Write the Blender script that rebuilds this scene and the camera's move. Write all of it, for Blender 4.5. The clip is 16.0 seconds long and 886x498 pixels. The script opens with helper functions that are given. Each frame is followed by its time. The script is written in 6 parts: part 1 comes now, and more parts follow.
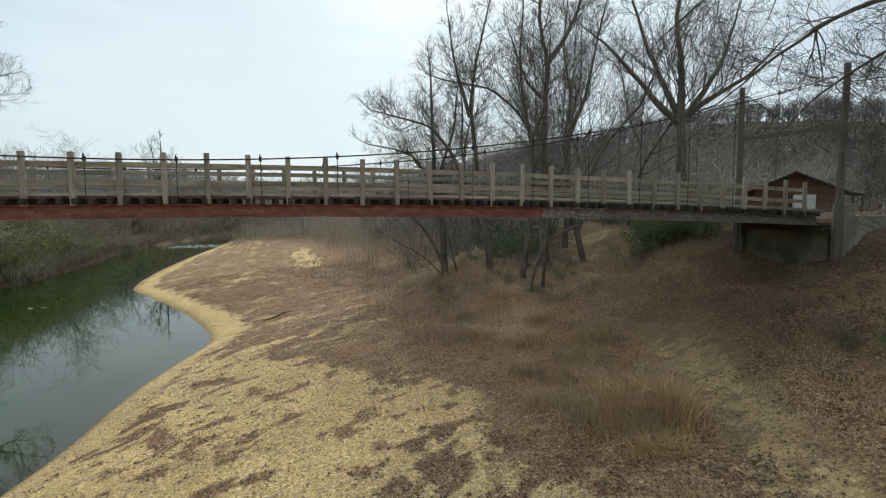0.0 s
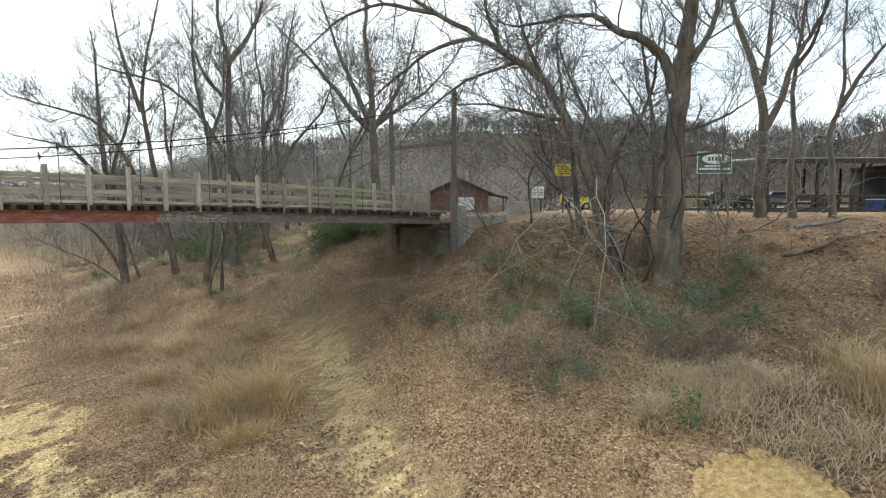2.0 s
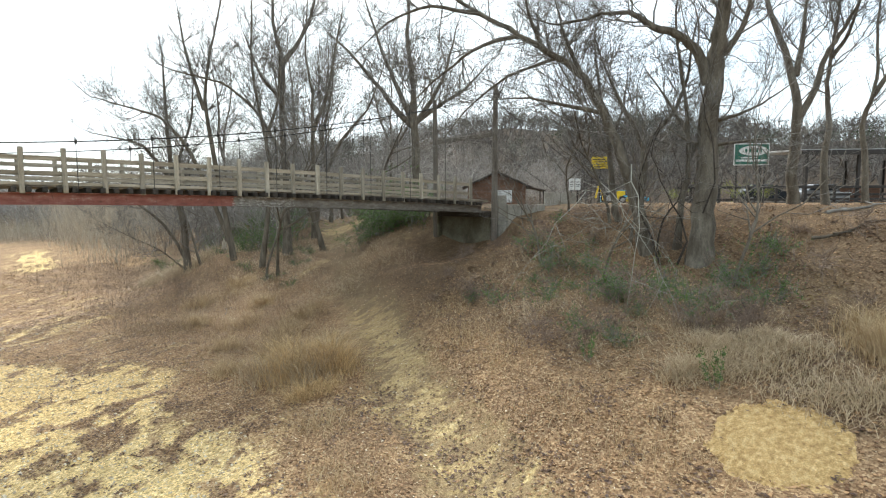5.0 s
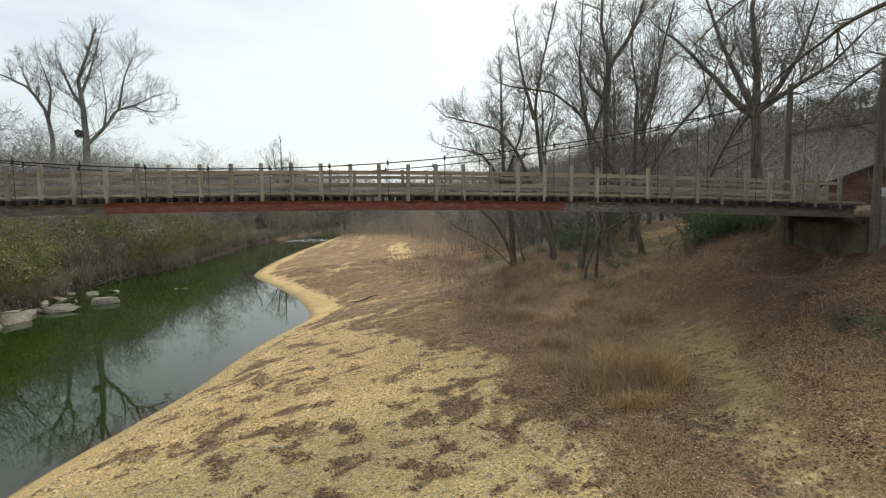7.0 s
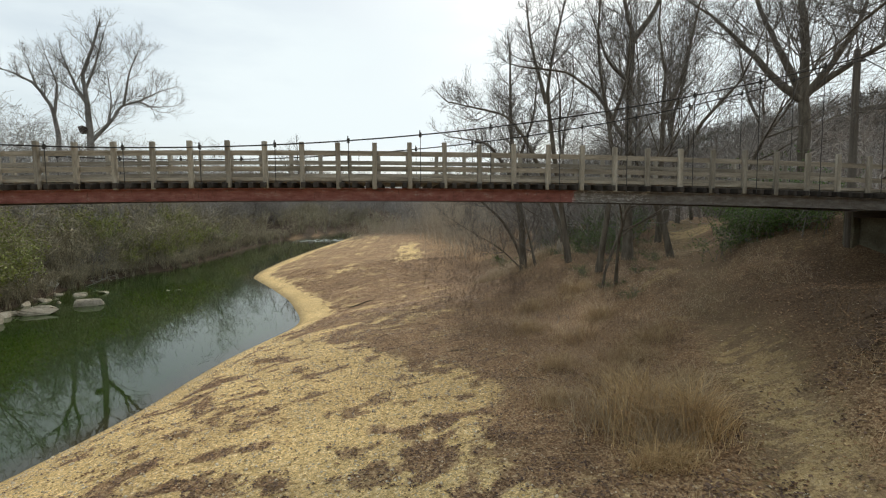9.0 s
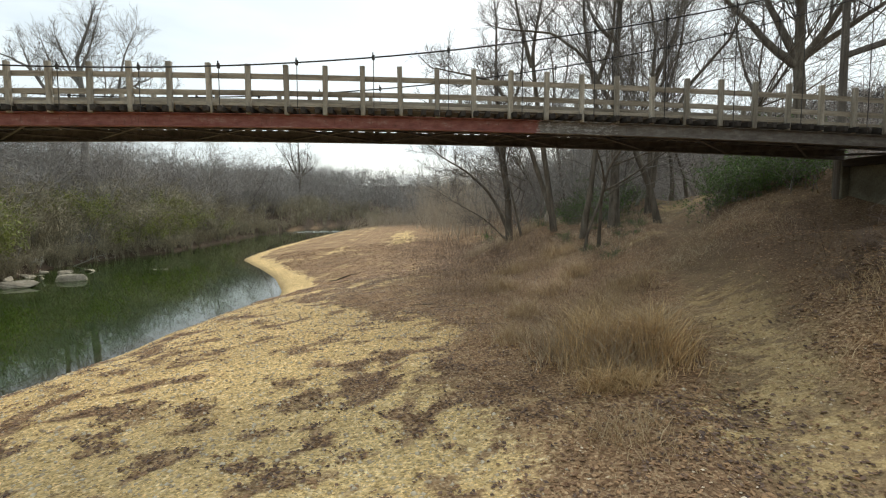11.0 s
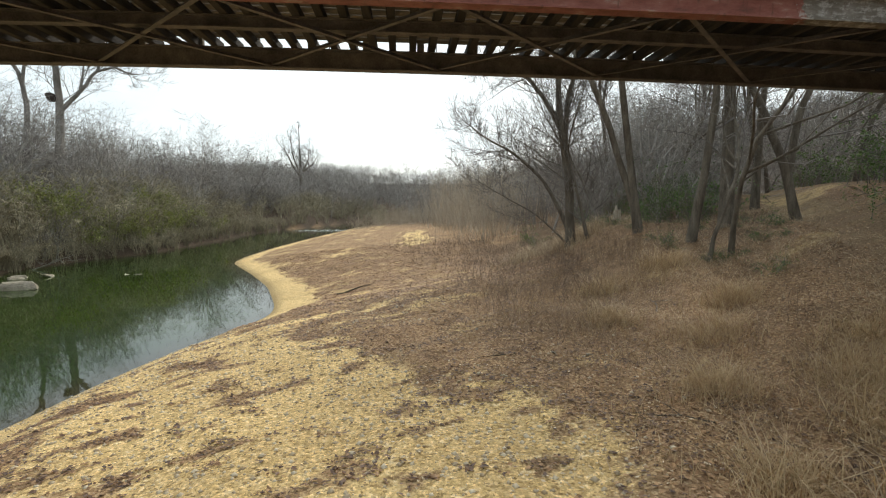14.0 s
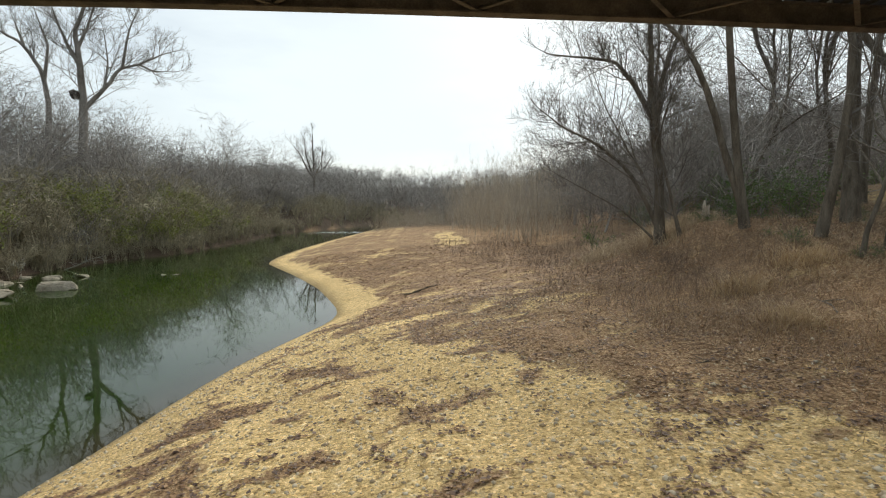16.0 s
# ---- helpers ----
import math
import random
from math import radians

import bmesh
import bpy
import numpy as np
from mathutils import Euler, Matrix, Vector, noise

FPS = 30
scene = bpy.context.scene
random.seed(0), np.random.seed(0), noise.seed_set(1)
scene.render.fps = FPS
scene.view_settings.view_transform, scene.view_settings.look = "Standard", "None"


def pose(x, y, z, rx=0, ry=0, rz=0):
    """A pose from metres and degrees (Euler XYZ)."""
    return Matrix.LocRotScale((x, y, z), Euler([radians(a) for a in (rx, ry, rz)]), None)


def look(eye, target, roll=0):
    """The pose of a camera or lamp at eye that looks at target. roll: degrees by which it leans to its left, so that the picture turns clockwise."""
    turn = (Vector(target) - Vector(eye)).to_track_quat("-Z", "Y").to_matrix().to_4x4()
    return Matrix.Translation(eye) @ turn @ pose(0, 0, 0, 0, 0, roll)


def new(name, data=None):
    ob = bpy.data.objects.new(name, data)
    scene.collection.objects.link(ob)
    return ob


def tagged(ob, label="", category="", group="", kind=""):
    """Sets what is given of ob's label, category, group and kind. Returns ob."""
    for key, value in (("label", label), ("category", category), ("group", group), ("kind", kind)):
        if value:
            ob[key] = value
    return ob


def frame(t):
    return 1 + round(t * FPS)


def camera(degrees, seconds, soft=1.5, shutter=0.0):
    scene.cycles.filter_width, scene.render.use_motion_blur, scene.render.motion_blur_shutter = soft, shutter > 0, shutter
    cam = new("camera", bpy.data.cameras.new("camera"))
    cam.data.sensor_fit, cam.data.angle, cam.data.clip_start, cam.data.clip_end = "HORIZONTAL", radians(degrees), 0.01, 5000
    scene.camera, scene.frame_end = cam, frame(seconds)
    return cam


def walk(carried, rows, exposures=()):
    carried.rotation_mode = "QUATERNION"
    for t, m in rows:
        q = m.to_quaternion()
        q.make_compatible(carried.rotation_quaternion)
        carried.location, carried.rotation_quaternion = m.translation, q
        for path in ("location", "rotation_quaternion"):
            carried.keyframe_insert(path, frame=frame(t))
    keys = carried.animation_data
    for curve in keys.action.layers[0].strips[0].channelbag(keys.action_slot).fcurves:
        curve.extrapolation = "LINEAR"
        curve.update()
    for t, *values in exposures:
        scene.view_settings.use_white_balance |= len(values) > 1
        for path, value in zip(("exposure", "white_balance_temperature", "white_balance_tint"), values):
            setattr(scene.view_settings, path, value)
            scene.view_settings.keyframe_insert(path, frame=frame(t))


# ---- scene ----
cam = camera(79.8, 16.0, 1.15)
PATH = [
    (0, -0.115, 0.399, 8.525, -4.63, 0.20, -18.31),
    (0.5, 0.690, -0.362, 8.541, -4.70, 0.15, -28.27),
    (1, 1.492, -1.183, 8.612, -4.73, 0.32, -36.85),
    (1.5, 2.537, -1.978, 8.657, -4.78, 0.35, -41.24),
    (2, 3.532, -2.799, 8.658, -4.84, 0.30, -43.09),
    (2.5, 4.472, -3.604, 8.649, -4.90, 0.33, -42.53),
    (3, 5.312, -4.330, 8.620, -4.91, 0.20, -40.37),
    (3.2, 5.457, -4.481, 8.622, -4.94, 0.15, -39.96),
    (5.3, 1.738, -3.544, 8.069, -4.99, 0.39, -39.21),
    (5.5, 1.596, -3.461, 8.005, -4.98, 0.38, -35.44),
    (6, 1.294, -3.502, 8.075, -5.07, 0.66, -23.52),
    (6.5, 1.318, -3.442, 8.144, -4.89, 0.55, -10.56),
    (7, 1.399, -3.635, 8.442, -4.87, 0.58, -7.07),
    (7.5, 1.690, -3.342, 8.710, -4.92, 0.62, -5.74),
    (8, 2.151, -2.012, 8.821, -5.01, 0.58, -5.15),
    (8.5, 2.690, -0.697, 8.603, -4.90, 0.54, -4.86),
    (9, 3.251, 0.192, 8.068, -4.73, 0.45, -4.68),
    (9.5, 3.874, 0.672, 7.329, -4.62, 0.46, -4.43),
    (9.7, 4.078, 0.736, 6.998, -4.48, 0.28, -4.41),
    (11.8, 4.744, 0.871, 6.015, -4.82, 0.18, -4.06),
    (12, 4.662, 1.539, 6.033, -4.76, 0.18, -4.15),
    (12.5, 4.589, 3.362, 6.087, -4.88, 0.19, -4.11),
    (13, 4.493, 5.597, 5.876, -4.91, 0.11, -4.07),
    (13.5, 4.017, 7.541, 5.759, -4.86, -0.05, -4.06),
    (14, 3.278, 9.078, 5.693, -4.79, -0.09, -3.97),
    (14.5, 2.373, 10.170, 5.661, -4.77, -0.11, -3.88),
    (15, 1.467, 10.810, 5.576, -4.64, -0.16, -3.88),
    (15.5, 0.576, 11.076, 5.444, -4.55, -0.14, -3.80),
    (16, -0.278, 11.045, 5.234, -4.38, -0.17, -3.71),
]
EXPOSE = [(t, stops, 6220 if t < 1 else 6330 if t < 6.3 else 6620, 3 if t < 1 else 4 if t < 6.3 else 6) for t, stops in ((0.0, -0.14), (0.6, 0.06), (1.5, 0.75), (2.5, 0.95), (3.2, 1.0), (5.3, 1.0), (6.0, 0.55), (6.6, 0.17), (8.0, 0.0), (9.7, 0.02), (11.8, 0.32), (12.7, 0.33), (14.0, 0.32), (16.0, 0.08))]
walk(cam, [(t, pose(x, y, z, 90 + pitch, roll, yaw)) for t, x, y, z, pitch, roll, yaw in PATH], EXPOSE)

# ---- light: a bright, thinly overcast winter sky ----
SUN_EL, SUN_AZ = radians(38), radians(20)  # azimuth from +y towards +x
world = bpy.data.worlds.new("overcast_sky")
world.use_nodes = True
scene.world = world
wn, wl = world.node_tree.nodes, world.node_tree.links
wn.clear()
w_out, w_bg = wn.new("ShaderNodeOutputWorld"), wn.new("ShaderNodeBackground")
w_sky = wn.new("ShaderNodeTexSky")
w_sky.sky_type, w_sky.sun_disc, w_sky.sun_elevation, w_sky.sun_rotation = "NISHITA", False, SUN_EL, SUN_AZ
w_sky.air_density, w_sky.dust_density = 1.0, 2.0
w_geo, w_map = wn.new("ShaderNodeTexCoord"), wn.new("ShaderNodeMapping")
w_map.inputs["Scale"].default_value = (1.0, 1.0, 3.5)
w_noise = wn.new("ShaderNodeTexNoise")
w_noise.inputs["Scale"].default_value, w_noise.inputs["Detail"].default_value, w_noise.inputs["Roughness"].default_value = 1.6, 6, 0.55
w_ramp = wn.new("ShaderNodeValToRGB")
w_ramp.color_ramp.elements[0].position, w_ramp.color_ramp.elements[1].position = 0.36, 0.66
w_ramp.color_ramp.elements[0].color, w_ramp.color_ramp.elements[1].color = (0.45, 0.45, 0.45, 1), (0.97, 0.97, 0.97, 1)
w_mix, w_gain = wn.new("ShaderNodeMix"), wn.new("ShaderNodeMix")
w_mix.data_type = w_gain.data_type = "RGBA"
w_mix.inputs["B"].default_value = (8.9, 9.7, 10.3, 1)
wl.new(w_geo.outputs["Generated"], w_map.inputs["Vector"])
wl.new(w_map.outputs["Vector"], w_noise.inputs["Vector"])
wl.new(w_noise.outputs["Fac"], w_ramp.inputs["Fac"])
wl.new(w_ramp.outputs["Color"], w_mix.inputs["Factor"])
wl.new(w_sky.outputs["Color"], w_mix.inputs["A"])
wl.new(w_mix.outputs["Result"], w_bg.inputs["Color"])
w_bg.inputs["Strength"].default_value = 0.10
wl.new(w_bg.outputs["Background"], w_out.inputs["Surface"])

sun = new("sun", bpy.data.lights.new("sun", "SUN"))
sun.data.energy, sun.data.angle, sun.data.color = 2.0, radians(14), (1.0, 0.92, 0.82)
sun.matrix_world = look((0, 0, 0), (-math.sin(SUN_AZ) * math.cos(SUN_EL), -math.cos(SUN_AZ) * math.cos(SUN_EL), -math.sin(SUN_EL)))


# ---- the lie of the land ----
def smooth(a, b, v):
    t = np.clip((np.asarray(v, float) - a) / (b - a), 0, 1)
    return t * t * (3 - 2 * t)


Y_LINE = np.arange(-400.0, 900.0, 1.0)


def bank_line(ys, xs):
    """A shore as x over y, rounded."""
    line = np.interp(Y_LINE, ys, xs)
    return np.convolve(np.pad(line, 2, mode="edge"), np.array([1, 3, 4, 3, 1]) / 12, mode="valid")


RIGHT_SHORE = bank_line([-400, -40, 0, 14.4, 18.8, 22, 25.3, 29, 31.5, 36.4, 39, 46, 52.8, 61.5, 68, 79, 98, 108, 125, 135, 150, 170, 190, 220, 300, 500, 900],
                        [-30, -18, -12, -9.2, -7.8, -7.0, -6.6, -5.9, -5.1, -3.6, -4.1, -6.3, -9.3, -13.6, -14.2, -14.1, -12.9, -12.0, -10.3, -9.7, -8, -3, 6, 24, 80, 200, 420])
LEFT_SHORE = bank_line([-400, 0, 37, 46.8, 57.5, 65.5, 71.3, 82, 92, 108, 130, 144, 160, 175, 190, 220, 300, 500, 900],
                       [-45, -30, -27.4, -28.6, -30.2, -28.6, -26.2, -26.0, -25.8, -26.2, -24.5, -19.4, -16.4, -13.0, -6.5, 10, 62, 180, 395])


def shore(line, y):
    return np.interp(y, Y_LINE, line)


def ripple(x, y):
    """Uneven ground, in metres, from a few crossing waves."""
    return (0.05 * np.sin(0.9 * x + 0.5 * np.sin(0.7 * y)) * np.sin(0.8 * y + 1.3) + 0.03 * np.sin(2.3 * x + 1.1 * y + 0.6)
            + 0.022 * np.sin(1.7 * y - 3.1 * x + 2.0) + 0.012 * np.sin(5.3 * x + 0.7) * np.sin(4.7 * y))


def value_noise(x, y, seed=0.0):
    """Smooth random values from 0 to 1 on a unit lattice."""
    x, y = np.asarray(x, float), np.asarray(y, float)
    i, j = np.floor(x), np.floor(y)
    u, v = smooth(0, 1, x - i), smooth(0, 1, y - j)

    def h(a, b):
        return np.modf(np.abs(np.sin(a * 127.1 + b * 311.7 + seed * 74.7) * 43758.5453))[0]

    return (h(i, j) * (1 - u) + h(i + 1, j) * u) * (1 - v) + (h(i, j + 1) * (1 - u) + h(i + 1, j + 1) * u) * v


def fbm(x, y, seed=0.0, octaves=4):
    return sum(value_noise(x * 2 ** k, y * 2 ** k, seed + k) * 0.5 ** k for k in range(octaves)) / (2 - 0.5 ** (octaves - 1))


TRAIL_Y = [-60, -8, -2, 6.2, 12.8, 17.6, 23.7, 32.6, 47.8, 60]
TRAIL_X = [2.5, 5.0, 7.0, 10.3, 12.8, 14.7, 17.3, 21.6, 29, 35]


def trail(x, y):
    """1 on the middle of the foot trail, 0 off it."""
    return 1 - smooth(0.4, 2.1, np.abs(x - np.interp(y, TRAIL_Y, TRAIL_X) - 0.15 * np.sin(0.55 * y)))


def height(x, y):
    x, y = np.asarray(x, float), np.asarray(y, float)
    d = x - shore(RIGHT_SHORE, y)
    reach = 6.0 + 9 * smooth(30, 48, y)
    bar = np.where(d > 0, 2.6 * (1 - np.exp(-np.maximum(d, 0) / reach)), np.maximum(-1.6, 0.32 * d))
    bar = bar - 0.4 * (1 - smooth(10, 16, y)) * (1 - smooth(3, 9, x)) * smooth(1, 6, d)
    back = 0.6 * smooth(20, 34, y)
    rise = 5.45 * smooth(8 + back, 27 + back, x) * (1 - 0.2 * smooth(24, 32, y)) * (1 - 0.45 * smooth(45, 80, y))
    mound = 1.5 * np.exp(-((x - 13.5) / 3.6) ** 2 - ((y - 35) / 7) ** 2)
    hollow = 1.25 * np.exp(-((x - 20.5) / 3.4) ** 2) * (1 - smooth(8.5, 12.5, y))
    notch = mound - hollow - 0.35 * trail(x, y) * smooth(2.0, 6.0, d)
    dl = shore(LEFT_SHORE, y) - x
    left = np.where(dl > 0, 1.4 * (1 - np.exp(-np.maximum(dl, 0) / 0.8)) + 4.2 * smooth(0.5, 9, dl) + 14 * smooth(12, 110, dl) * (1 - 0.6 * smooth(95, 150, y)), -1.6)
    land = np.where(dl > 0, left, np.maximum(bar + rise + notch, np.where(dl > -5, 0.32 * dl, -9)))
    land = land + (7.9 - land) * smooth(21.75, 22.5, x) * (1 - smooth(27, 30, x)) * smooth(14.6, 15.8, y) * (1 - smooth(19.7, 22, y))
    land = land - 1.15 * np.exp(-((x - 20.2) / 2.0) ** 2 - ((y - 17.6) / 2.7) ** 2) * (1 - smooth(21.7, 22.3, x))
    az = np.degrees(np.arctan2(x - 4, y))
    crest = np.interp(az, [-10, 12, 24, 33, 42, 52, 62, 74, 79, 88, 120, 170], [0, 4, 22, 33, 41, 42, 37, 29, 29, 32, 34, 30])
    crest = crest * (1 + 0.03 * np.sin(0.31 * az) + 0.02 * np.sin(0.83 * az + 1))
    away = np.hypot(x - 4, y)
    ridge = crest * smooth(95, 300, away) * smooth(20, 60, x)
    far = 10 * smooth(240, 420, y)
    return land + ridge + far + ripple(x, y) * smooth(0.0, 2.0, np.maximum(d, dl))


def ground_z(x, y):
    return float(height(x, y))


# ---- materials ----
def material(name, rough=0.85, metal=0.0, spec=0.3):
    m = bpy.data.materials.new(name)
    m.use_nodes = True
    bsdf = m.node_tree.nodes["Principled BSDF"]
    bsdf.inputs["Roughness"].default_value, bsdf.inputs["Metallic"].default_value = rough, metal
    bsdf.inputs["Specular IOR Level"].default_value = spec
    return m, m.node_tree.nodes, m.node_tree.links, bsdf


def noise_tex(n, l, scale, detail=4, rough=0.6, vec=None, stretch=None):
    tex = n.new("ShaderNodeTexNoise")
    tex.inputs["Scale"].default_value, tex.inputs["Detail"].default_value, tex.inputs["Roughness"].default_value = scale, detail, rough
    if vec is None:
        vec = n.new("ShaderNodeNewGeometry").outputs["Position"]
    if stretch:
        mp = n.new("ShaderNodeMapping")
        mp.inputs["Scale"].default_value = stretch
        l.new(vec, mp.inputs["Vector"])
        vec = mp.outputs["Vector"]
    l.new(vec, tex.inputs["Vector"])
    return tex.outputs["Fac"]


def ramp(n, l, fac, stops):
    r = n.new("ShaderNodeValToRGB")
    e = r.color_ramp.elements
    while len(e) < len(stops):
        e.new(0.5)
    for el, (p, c) in zip(e, stops):
        el.position, el.color = p, (*c, 1) if len(c) == 3 else c
    l.new(fac, r.inputs["Fac"])
    return r.outputs["Color"]


def blend(n, l, fac, a, b, mode="MIX"):
    m = n.new("ShaderNodeMix")
    m.data_type, m.blend_type = "RGBA", mode
    for sock, v in ((m.inputs["Factor"], fac), (m.inputs["A"], a), (m.inputs["B"], b)):
        if isinstance(v, (int, float)):
            sock.default_value = v
        elif isinstance(v, tuple):
            sock.default_value = (*v, 1)
        else:
            l.new(v, sock)
    return m.outputs["Result"]


def calc(n, l, op, a, b, c=None):
    m = n.new("ShaderNodeMath")
    m.operation = op
    for sock, v in zip(m.inputs, (a, b, c)):
        if v is None:
            continue
        if isinstance(v, (int, float)):
            sock.default_value = v
        else:
            l.new(v, sock)
    return m.outputs[0]


def bumped(n, l, bsdf, height_out, strength=0.5, distance=0.02):
    b = n.new("ShaderNodeBump")
    b.inputs["Strength"].default_value, b.inputs["Distance"].default_value = strength, distance
    l.new(height_out, b.inputs["Height"])
    l.new(b.outputs["Normal"], bsdf.inputs["Normal"])


def mottled(name, colors, scale, fine=None, rough=0.9, bump=0.4, dist=0.02, stretch=None, spread=0.0, metal=0.0, spec=0.3, local=False):
    """A surface of two or three colours at two scales, with relief. spread: brightness change from piece to piece."""
    m, n, l, b = material(name, rough, metal, spec)
    vec = n.new("ShaderNodeTexCoord").outputs["Object"] if local else None
    big = noise_tex(n, l, scale, 5, 0.6, vec, stretch)
    small = noise_tex(n, l, fine or scale * 9, 4, 0.65, vec, stretch)
    k = len(colors) - 1
    col = ramp(n, l, big, [(0.3 + 0.4 * i / max(k, 1), c) for i, c in enumerate(colors)])
    shade = ramp(n, l, small, [(0.25, (0.62, 0.62, 0.62)), (0.75, (1.25, 1.25, 1.25))])
    col = blend(n, l, 1.0, col, shade, "MULTIPLY")
    if spread:
        info = n.new("ShaderNodeObjectInfo").outputs["Random"]
        geo = n.new("ShaderNodeNewGeometry").outputs["Random Per Island"]
        mixed = calc(n, l, "FRACT", calc(n, l, "ADD", info, geo), 0.0)
        f = ramp(n, l, mixed, [(0, (1 - spread,) * 3), (1, (1 + spread,) * 3)])
        col = blend(n, l, 1.0, col, f, "MULTIPLY")
    l.new(col, b.inputs["Base Color"])
    if bump:
        bumped(n, l, b, small, bump, dist)
    return m


def ground_material():
    """Tan creek gravel, brown leaf litter, a worn trail and a dim woodland floor, each in its own zone with ragged
    edges. The floor colour also paints shade onto the right bank.
    """
    m, n, l, b = material("ground", 0.95, 0, 0.15)
    pos = n.new("ShaderNodeNewGeometry").outputs["Position"]
    zone, path, wet, forest_and_shade = (n.new("ShaderNodeAttribute") for _ in range(4))
    zone.attribute_name, path.attribute_name, wet.attribute_name, forest_and_shade.attribute_name = "gravel", "trail", "wet", "forest_and_shade"
    turned = n.new("ShaderNodeMapping")
    turned.inputs["Rotation"].default_value, turned.inputs["Scale"].default_value = (0, 0, radians(24)), (0.42, 1.0, 1.0)
    l.new(pos, turned.inputs["Vector"])
    patch = noise_tex(n, l, 0.62, 6, 0.68, turned.outputs["Vector"])
    patch2 = noise_tex(n, l, 2.4, 6, 0.68, turned.outputs["Vector"])
    clump = noise_tex(n, l, 1.5, 5, 0.7, pos)
    fine = noise_tex(n, l, 42, 4, 0.7, pos)
    mid = noise_tex(n, l, 9, 5, 0.72, pos)
    broad = noise_tex(n, l, 0.35, 3, 0.6, pos)
    cells = n.new("ShaderNodeTexVoronoi")
    cells.inputs["Scale"].default_value = 25
    l.new(pos, cells.inputs["Vector"])
    leaves = n.new("ShaderNodeTexVoronoi")
    leaves.inputs["Scale"].default_value = 24
    l.new(pos, leaves.inputs["Vector"])
    # gravel
    g = ramp(n, l, mid, [(0.31, (0.385, 0.262, 0.116)), (0.44, (0.62, 0.443, 0.203)), (0.56, (0.735, 0.545, 0.275)), (0.68, (0.82, 0.68, 0.445))])
    tone = n.new("ShaderNodeSeparateColor")
    l.new(cells.outputs["Color"], tone.inputs["Color"])
    g = blend(n, l, 1.0, g, ramp(n, l, tone.outputs["Red"], [(0, (0.48, 0.46, 0.43)), (0.22, (0.86, 0.85, 0.84)), (0.8, (1.15, 1.15, 1.14)), (1, (1.5, 1.5, 1.5))]), "MULTIPLY")
    g = blend(n, l, 1.0, g, ramp(n, l, broad, [(0.3, (0.84, 0.82, 0.80)), (0.7, (1.1, 1.1, 1.08))]), "MULTIPLY")
    # litter
    tone2 = n.new("ShaderNodeSeparateColor")
    l.new(leaves.outputs["Color"], tone2.inputs["Color"])
    lit = ramp(n, l, tone2.outputs["Green"], [(0, (0.172, 0.107, 0.063)), (0.45, (0.302, 0.199, 0.117)), (0.8, (0.41, 0.285, 0.17)), (1, (0.54, 0.41, 0.26))])
    lit = blend(n, l, 1.0, lit, ramp(n, l, clump, [(0.3, (0.66, 0.64, 0.64)), (0.68, (1.25, 1.23, 1.18))]), "MULTIPLY")
    lit = blend(n, l, 1.0, lit, ramp(n, l, broad, [(0.32, (0.80, 0.78, 0.78)), (0.68, (1.18, 1.14, 1.08))]), "MULTIPLY")
    thinly = ramp(n, l, zone.outputs["Fac"], [(0.05, (0, 0, 0)), (0.45, (0.5, 0.5, 0.5))])
    sparse = calc(n, l, "MULTIPLY", thinly, ramp(n, l, mid, [(0.35, (0.3, 0.3, 0.3)), (0.65, (1, 1, 1))]))
    lit = blend(n, l, sparse, lit, g)
    # trail
    tr = ramp(n, l, patch2, [(0.34, (0.20, 0.152, 0.09)), (0.48, (0.30, 0.222, 0.118)), (0.58, (0.36, 0.285, 0.135)), (0.70, (0.50, 0.36, 0.19))])
    tr = blend(n, l, 1.0, tr, ramp(n, l, fine, [(0.3, (0.7, 0.7, 0.7)), (0.7, (1.2, 1.2, 1.2))]), "MULTIPLY")
    worn = calc(n, l, "MULTIPLY_ADD", calc(n, l, "SUBTRACT", patch2, 0.5), 2.0, path.outputs["Fac"])
    tr = blend(n, l, ramp(n, l, worn, [(0.9, (0, 0, 0)), (1.3, (0.45, 0.45, 0.45))]), tr, g)
    tr = blend(n, l, ramp(n, l, calc(n, l, "MULTIPLY_ADD", calc(n, l, "SUBTRACT", patch2, 0.5), 1.6, zone.outputs["Fac"]), [(0.35, (0, 0, 0)), (0.9, (0.55, 0.55, 0.55))]), tr, g)
    ragged = calc(n, l, "MULTIPLY_ADD", calc(n, l, "SUBTRACT", patch, 0.5), 0.5, zone.outputs["Fac"])
    ragged = calc(n, l, "MULTIPLY_ADD", calc(n, l, "SUBTRACT", patch2, 0.5), 2.0, ragged)
    ragged = calc(n, l, "MULTIPLY_ADD", calc(n, l, "SUBTRACT", mid, 0.5), 0.8, ragged)
    fac = ramp(n, l, ragged, [(0.36, (0, 0, 0)), (0.60, (1, 1, 1))])
    col = blend(n, l, fac, lit, g)
    pf = calc(n, l, "MULTIPLY_ADD", calc(n, l, "SUBTRACT", patch2, 0.5), 1.3, path.outputs["Fac"])
    col = blend(n, l, ramp(n, l, pf, [(0.3, (0, 0, 0)), (1.05, (0.7, 0.7, 0.7))]), col, tr)
    # dark woodland floor; partly mixed in as painted shade on the right bank
    col = blend(n, l, forest_and_shade.outputs["Fac"], col, ramp(n, l, mid, [(0.3, (0.035, 0.026, 0.019)), (0.7, (0.085, 0.063, 0.045))]))
    col = blend(n, l, wet.outputs["Fac"], col, (0.20, 0.15, 0.075))
    l.new(col, b.inputs["Base Color"])
